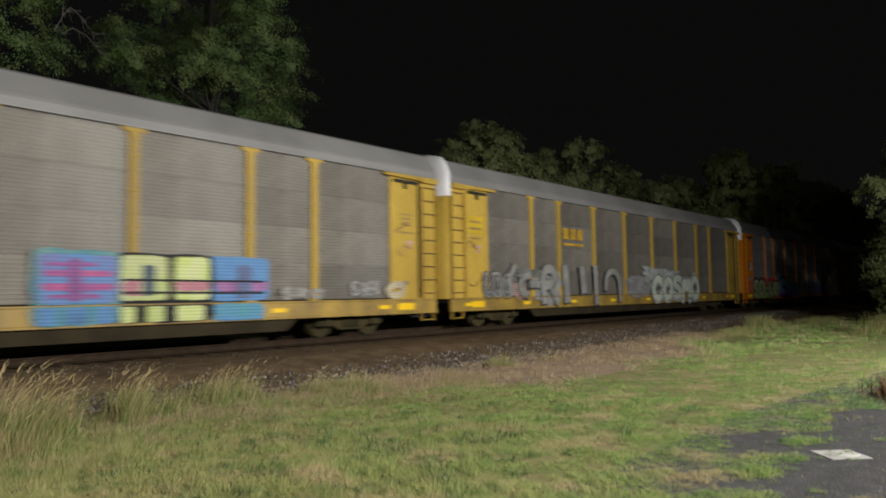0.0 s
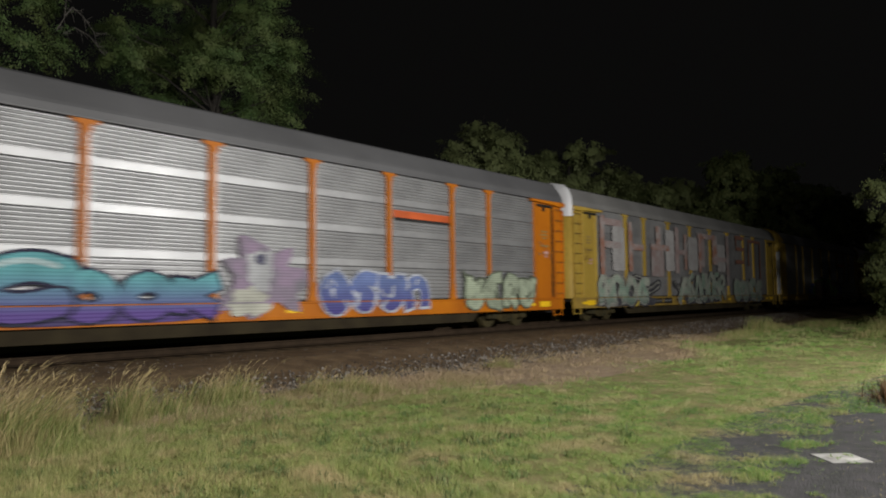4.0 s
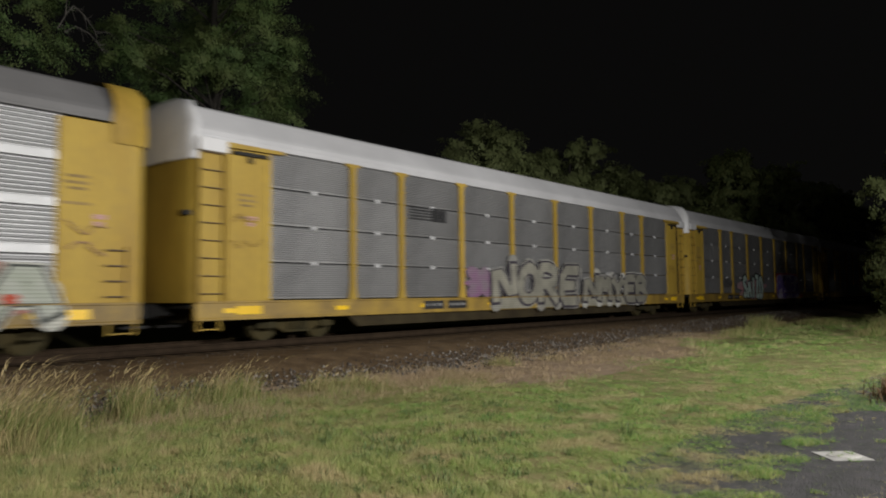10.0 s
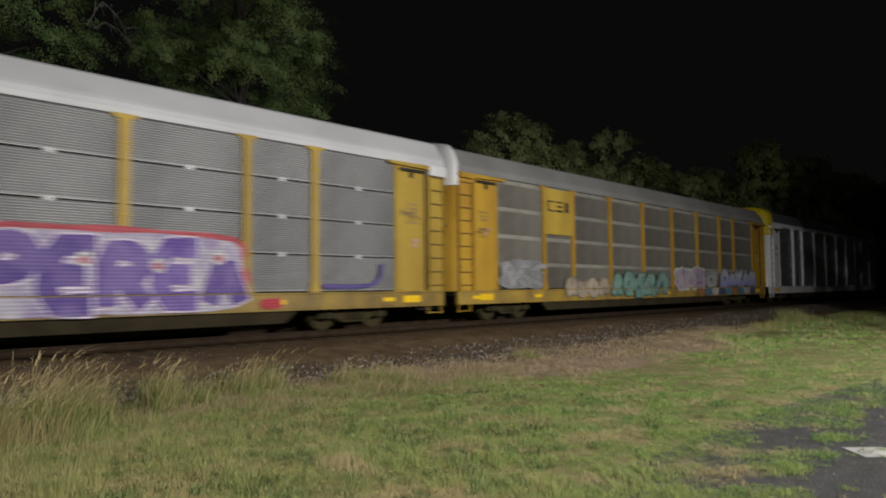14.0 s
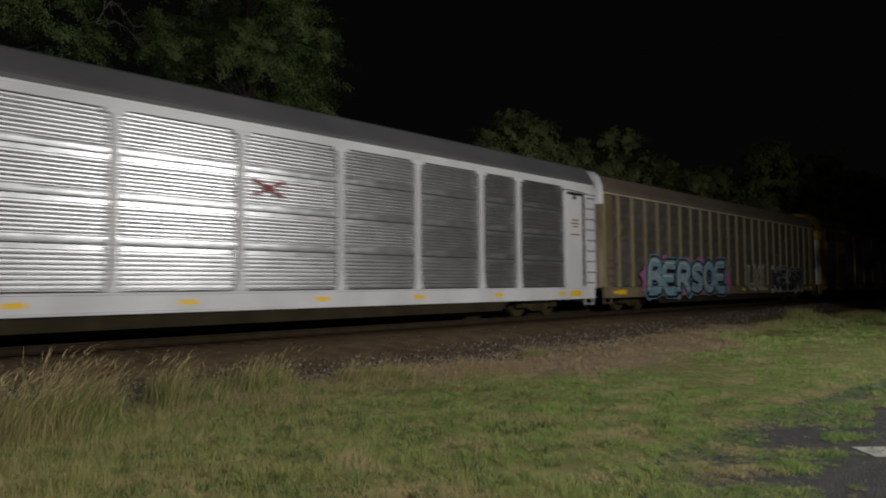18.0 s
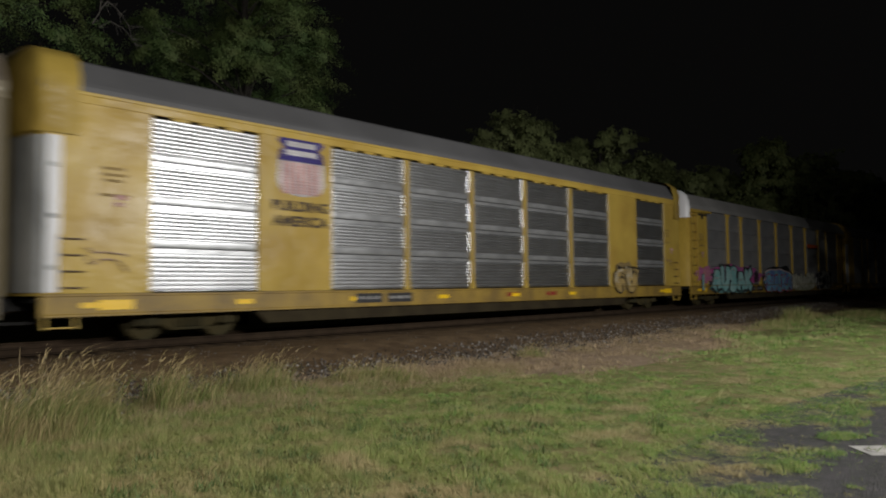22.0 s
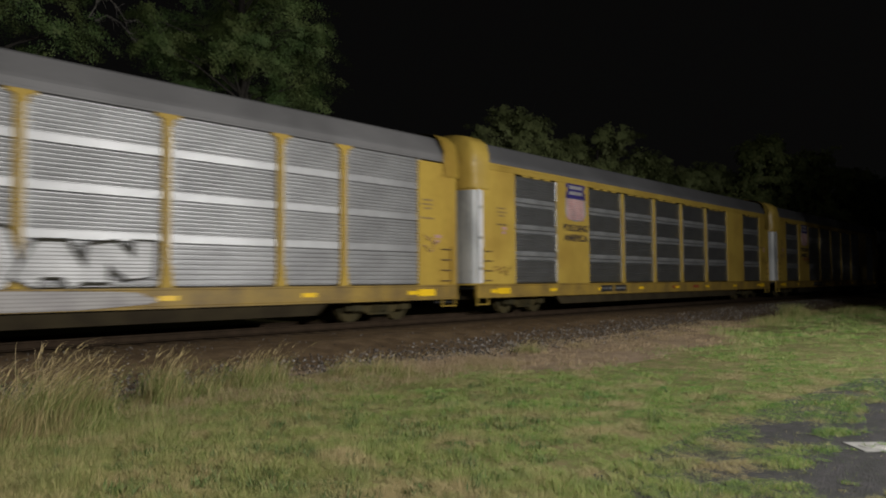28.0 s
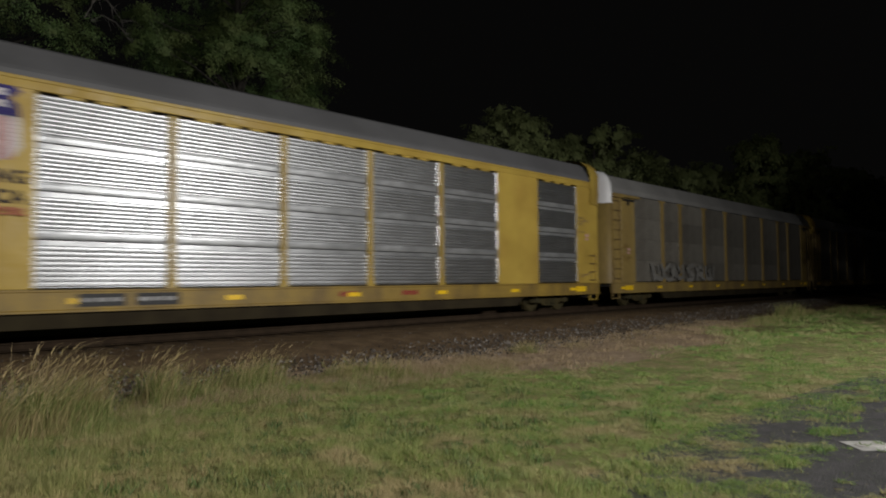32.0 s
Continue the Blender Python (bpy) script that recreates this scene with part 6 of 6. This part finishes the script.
    board(c[4], "orange_strip", 18.95, 21.5, 3.5, 3.72, ORANGE_STRIP, "orange strip", 0.03)
    # white-roofed cars
    patch(c[5], 10.3, 12.2, 1.05, 2.0, (0.24, 0.19, 0.23), 13, 0.25, other=(0.26, 0.12, 0.24))
    ivory = (0.7, 0.68, 0.58)
    patch(c[5], 11.9, 17.1, 0.6, 1.0, ivory, 140, 0.02, other=(0.56, 0.54, 0.44), power=14)
    for x in (14.0, 16.45):
        patch(c[5], x, x + 0.5, 0.6, 0.98, (0.5, 0.34, 0.06), 141, 0.05, level=0.4, power=8)
    graffiti(c[5], 11.8, 17.5, 0.68, 2.36, "NORE", ivory, (0.07, 0.062, 0.08), 0.27, 24, level=1, rim=1.36, halo=((0.66, 0.65, 0.6), 1.66), shade=(-0.06, -0.02))
    patch(c[5], 18.1, 23.8, 0.6, 1.0, ivory, 142, 0.02, other=(0.56, 0.54, 0.44), power=14)
    graffiti(c[5], 17.95, 24.0, 0.68, 2.04, "NMYEB", ivory, (0.07, 0.062, 0.08), 0.29, 25, level=2, rim=1.36, halo=((0.62, 0.61, 0.56), 1.6), shade=(-0.04, -0.02))
    bars(c[5], [(7.7, 9.4 - 0.1 * k, 3.45 + 0.09 * k, 3.49 + 0.09 * k) for k in range(5)] + [(8.75, 9.05, 3.43, 3.82), (9.12, 9.4, 3.43, 3.82)], SIGN_BLACK, y=0.012)
    patch(c[6], 8.2, 13.3, 0.75, 1.9, (0.5, 0.26, 0.28), 15, 0.2, other=(0.4, 0.3, 0.32))
    graffiti(c[6], 8.9, 12.9, 0.66, 2.3, "SAIZD", (0.52, 0.62, 0.56), black, 0.42, 26, level=1, other=(0.45, 0.6, 0.56), rim=1.34, shade=(0.09, 0.05))
    patch(c[6], 15.95, 21.7, 0.66, 2.42, (0.5, 0.1, 0.12), 16, 0.03, power=8)
    patch(c[6], 16.05, 21.6, 0.62, 2.3, (0.36, 0.3, 0.48), 17, 0.03, level=1, other=(0.6, 0.58, 0.64), power=8)
    graffiti(c[6], 16.1, 21.7, 0.66, 2.3, "PEREA", (0.12, 0.075, 0.3), (0.7, 0.62, 0.74), 0.4, 27, level=2, other=(0.22, 0.16, 0.4), rim=1.2)
    for x, z, k in ((17.9, 1.6, 1), (19.4, 1.5, 2), (20.8, 1.7, 3)):
        patch(c[6], x, x + 0.34, z, z + 0.3, (0.66, 0.62, 0.66), 150 + k, 0.2, level=3.4)
        patch(c[6], x + 0.06, x + 0.26, z + 0.06, z + 0.2, (0.5, 0.16, 0.2), 155 + k, 0.2, level=3.8)
    patch(c[6], 22.1, 22.7, 0.64, 0.9, (0.5, 0.06, 0.08), 151, 0.1)
    bm = bmesh.new()
    stroke(bm, smooth_line([(24.0, 1.18), (25.4, 1.16), (25.9, 1.3), (26.0, 1.75)]), 0.12, SIDE - 0.07, 0, True)
    part("graffiti_stroke", bm, spray((0.13, 0.1, 0.3)), c[6])
    graffiti(c[6], 5.7, 7.1, 1.4, 1.95, 4, (0.14, 0.14, 0.15), None, 0.2, 29)
    # grey car with a yellow board
    b = board(c[7], "sign_board", 5.3, 7.3, 3.05, 4.74, YELLOW, "yellow board")
    bars(b, [(5.6, 6.1, 4.25, 4.3), (5.6, 5.68, 3.95, 4.25), (5.6, 6.1, 3.9, 3.95), (6.2, 6.6, 3.9, 3.98), (6.2, 6.6, 4.08, 4.14), (6.2, 6.6, 4.24, 4.3), (6.72, 6.84, 3.9, 4.3), (6.9, 7.02, 3.9, 4.3)], SIGN_BLACK, y=0.057)
    patch(c[7], 2.75, 5.25, 1.06, 2.05, (0.33, 0.33, 0.34), 30, 0.08, other=(0.22, 0.22, 0.22), power=7)
    graffiti(c[7], 2.8, 5.2, 1.08, 2.05, 3, (0.38, 0.38, 0.39), None, 0.2, 68, level=1)
    graffiti(c[7], 6.7, 9.9, 0.68, 1.5, 4, (0.5, 0.42, 0.32), (0.3, 0.25, 0.2), 0.36, 31)
    graffiti(c[7], 10.1, 15.1, 0.62, 1.75, 5, (0.24, 0.42, 0.36), (0.1, 0.2, 0.17), 0.36, 32, shine=(0.6, 0.66, 0.6))
    bubbles(c[7], 16.2, 19.5, 0.98, 2.0, 2, (0.5, 0.44, 0.46), (0.6, 0.58, 0.55), (0.3, 0.24, 0.36), 33, other=(0.36, 0.28, 0.38), rim=0.1)
    graffiti(c[7], 19.6, 21.2, 0.98, 1.95, 1, (0.5, 0.5, 0.5), (0.3, 0.3, 0.3), 0.4, 18, shine=white)
    graffiti(c[7], 21.6, 26.8, 0.98, 2.0, "DAKAR", (0.52, 0.55, 0.63), (0.26, 0.27, 0.42), 0.4, 34, level=1, other=(0.42, 0.46, 0.6), fade=(1.25, 1.6, (0.3, 0.3, 0.54)), rim=1.12, halo=((0.62, 0.62, 0.62), 1.5))
    for k in range(9):
        patch(c[7], 18.6 + 0.9 * k, 19.5 + 0.9 * k, 0.62, 0.99, ((0.42, 0.2, 0.08), (0.12, 0.24, 0.34), (0.6, 0.56, 0.5), (0.1, 0.12, 0.2), (0.16, 0.3, 0.38))[k % 5], 60 + k, 0.14, 1.5)
    # white car: a red cross
    bm = bmesh.new()
    stroke(bm, [(13.4, 3.3), (14.25, 3.7)], 0.07, SIDE - 0.03)
    stroke(bm, [(13.4, 3.7), (14.25, 3.3)], 0.07, SIDE - 0.033)
    part("red_cross_mark", bm, RED, c[8])
    # beige car
    for x0, x1, z0, z1, k in ((3.7, 5.0, 0.65, 1.9, 1), (5.7, 6.4, 1.9, 2.45, 2), (7.9, 8.6, 2.1, 2.4, 6), (9.3, 10.1, 1.9, 2.45, 3), (12.5, 13.4, 0.7, 1.8, 4), (6.6, 8.4, 0.6, 0.9, 5), (9.2, 10.2, 0.6, 0.85, 7)):
        patch(c[9], x0, x1, z0, z1, (0.58, 0.18, 0.38), 30 + k, 0.2)
    graffiti(c[9], 4.2, 12.8, 0.62, 2.36, "BERSOE", (0.2, 0.34, 0.44), (0.012, 0.012, 0.018), 0.29, 35, level=1, other=(0.3, 0.44, 0.52), shine=(0.6, 0.68, 0.56), rim=1.42, halo=((0.2, 0.34, 0.44), 1.75), shade=(0.05, -0.03))
    patch(c[9], 12.85, 13.45, 1.55, 2.12, (0.66, 0.62, 0.6), 36, 0.15, level=1)
    graffiti(c[9], 15.95, 18.7, 0.85, 2.14, "LKI", (0.3, 0.25, 0.19), (0.68, 0.66, 0.56), 0.2, 37, rim=2.0)
    patch(c[9], 19.6, 25.2, 0.6, 0.98, (0.5, 0.48, 0.44), 38, 0.06, other=(0.36, 0.34, 0.3))
    graffiti(c[9], 19.65, 25.3, 0.64, 2.14, "KESR", (0.055, 0.06, 0.075), (0.1, 0.1, 0.115), 0.3, 38, level=1, shine=(0.4, 0.4, 0.42), rim=1.12, halo=((0.62, 0.6, 0.57), 1.4))
    patch(c[9], 22.9, 23.2, 1.5, 1.8, (0.5, 0.36, 0.2), 160, 0.2, level=2)
    # yellow cars with the shield
    for k in (10, 13, 14):
        shield_sign(c[k], 6.02)
        build_placard(c[k], 8.35)
        for x in (14.9, 17.2):
            bars(c[k], [(x + 0.17 * q, x + 0.13 + 0.17 * q, 0.75, 0.88) for q in range(4)], RED, y=0.021, name="red_label")
    patch(c[10], 21.95, 23.8, 0.9, 2.0, (0.3, 0.22, 0.1), 40, 0.14)
    graffiti(c[10], 21.9, 23.9, 0.75, 2.05, 2, (0.5, 0.36, 0.14), black, 0.34, 39, level=1, shine=(0.6, 0.55, 0.42))
    graffiti(c[14], 6.0, 7.4, 2.4, 2.6, 6, (0.55, 0.2, 0.12), None, 0.2, 45)
    # silver car with teal and pink pieces
    patch(c[11], 1.2, 3.0, 1.2, 1.95, (0.42, 0.12, 0.28), 170, 0.25, other=(0.45, 0.25, 0.2))
    patch(c[11], 2.6, 10.0, 1.1, 2.05, (0.4, 0.07, 0.24), 41, 0.2, other=(0.3, 0.12, 0.28))
    patch(c[11], 2.9, 8.4, 0.6, 1.2, (0.1, 0.26, 0.26), 171, 0.08, level=1, other=(0.2, 0.42, 0.42))
    graffiti(c[11], 3.0, 8.5, 0.64, 2.22, "AUSAK", (0.2, 0.46, 0.46), (0.035, 0.04, 0.04), 0.42, 46, level=2, other=(0.34, 0.56, 0.55), shine=(0.6, 0.7, 0.7), rim=1.42)
    graffiti(c[11], 1.65, 2.1, 0.7, 1.7, "I", (0.3, 0.5, 0.5), (0.05, 0.05, 0.06), 0.5, 47, level=2)
    graffiti(c[11], 8.9, 9.6, 1.1, 1.85, 2, (0.04, 0.04, 0.045), None, 0.3, 172, level=1)
    patch(c[11], 10.45, 15.9, 0.62, 2.1, black, 42, 0.12)
    patch(c[11], 10.5, 15.6, 0.62, 1.95, (0.62, 0.5, 0.5), 173, 0.08, level=1)
    patch(c[11], 10.6, 15.5, 0.62, 1.87, (0.2, 0.44, 0.52), 173, 0.08, level=2, other=(0.14, 0.22, 0.5))
    graffiti(c[11], 10.7, 15.4, 0.6, 1.75, "SULKA", (0.2, 0.46, 0.54), (0.42, 0.07, 0.12), 0.34, 48, level=3, other=(0.15, 0.25, 0.52), rim=1.34)
    patch(c[11], 15.7, 20.5, 0.62, 1.5, (0.5, 0.5, 0.4), 43, 0.06, other=(0.34, 0.38, 0.22))
    graffiti(c[11], 15.75, 20.35, 0.68, 1.86, "KNAPS", (0.68, 0.68, 0.56), (0.26, 0.28, 0.2), 0.34, 49, level=1, rim=1.22)
    patch(c[11], 20.6, 24.9, 0.64, 1.9, (0.6, 0.6, 0.56), 44, 0.05)
    graffiti(c[11], 20.65, 24.6, 0.64, 1.86, "ZENIT", (0.03, 0.03, 0.035), None, 0.36, 50, level=1)
    # black board for the shade beneath this strip too
    board(c[11], "slot", 19.3, 21.65, 3.42, 3.5, BLACK, "black slot", 0.014)
    board(c[11], "orange_strip", 19.3, 21.65, 3.5, 3.72, ORANGE_STRIP, "orange strip", 0.03)
    # silver car with white and black piece
    patch(c[12], 9.9, 18.5, 0.58, 1.0, (0.5, 0.48, 0.47), 45, 0.04, other=(0.4, 0.38, 0.38))
    silver, ink = (0.74, 0.74, 0.75), (0.035, 0.032, 0.02)
    for k, (x0, x1, z1) in enumerate(((10.1, 11.85, 2.36), (11.7, 13.2, 2.32), (13.05, 14.5, 2.16), (14.35, 15.95, 2.24))):
        patch(c[12], x0 - 0.05, x1 + 0.07, 0.98, z1 + 0.07, ink, 250 + k, 0.06, 0.2 * k, name="graffiti_outline", power=2.8)
        patch(c[12], x0, x1, 0.97, z1, silver, 250 + k, 0.06, 0.2 * k + 0.1, name="graffiti_letter", power=2.8)
    for k, (x0, x1, z0, z1) in enumerate(((10.7, 11.2, 1.16, 1.66), (12.1, 12.6, 1.62, 1.78), (12.3, 13.0, 1.06, 1.2), (13.6, 13.85, 1.3, 2.2), (15.0, 15.3, 1.6, 1.86), (15.1, 15.25, 0.98, 1.3))):
        patch(c[12], x0, x1, z0, z1, ink, 260 + k, 0.05, 1.4, name="graffiti_shade", power=2.4)
    graffiti(c[12], 15.95, 18.5, 1.0, 2.2, "AN", silver, ink, 0.34, 55, level=1, rim=1.2, shade=(0.03, 0.05))
    graffiti(c[12], 3.2, 5.0, 1.1, 1.9, 2, (0.45, 0.45, 0.44), None, 0.14, 52)
    # dim grey car
    graffiti(c[15], 4.1, 11.2, 1.0, 2.0, 6, (0.27, 0.262, 0.245), None, 0.16, 53)
    # small tags and labels on the end plates
    rng = random.Random(77)
    for k, root in enumerate(c):
        if k in (8, 9):
            continue
        tint = ((0.36, 0.22, 0.14), (0.38, 0.24, 0.07), (0.32, 0.22, 0.16), (0.33, 0.2, 0.06))[k % 4]
        for x0, x1 in ((1.5, 2.5), (26.75, 27.8)):
            for _ in range(2):
                z = rng.uniform(1.15, 3.3)
                w = rng.uniform(0.5, 0.9)
                bm = bmesh.new()
                pts = [(x0 + w * q / 6 + rng.uniform(-0.08, 0.08), z + rng.uniform(0, 0.36)) for q in range(7)]
                stroke(bm, smooth_line(pts), rng.uniform(0.02, 0.035), SIDE - 0.062, 0.0, True)
                part("scribble", bm, spray(tint), root)
            z = rng.uniform(2.4, 3.0)
            bars(root, [(x0 + 0.5, x0 + 0.75, z, z + 0.1), (x0 + 0.5, x0 + 0.68, z - 0.14, z - 0.05)], spray((0.6, 0.36, 0.34)), y=0.014, name="small_label")
    for k in (0, 3, 4, 5, 6, 11, 12):
        build_placard(c[k], 8.3 if k != 6 else 6.3)


paint_cars()


def motions():
    """The whole train rolls past at a nearly even speed."""
    for k, root in enumerate(CARS):
        walk(root, [(t, pose(gap_at(k, t), TRACK_Y, RAIL_Z)) for t in range(0, 33, 4)])


motions()
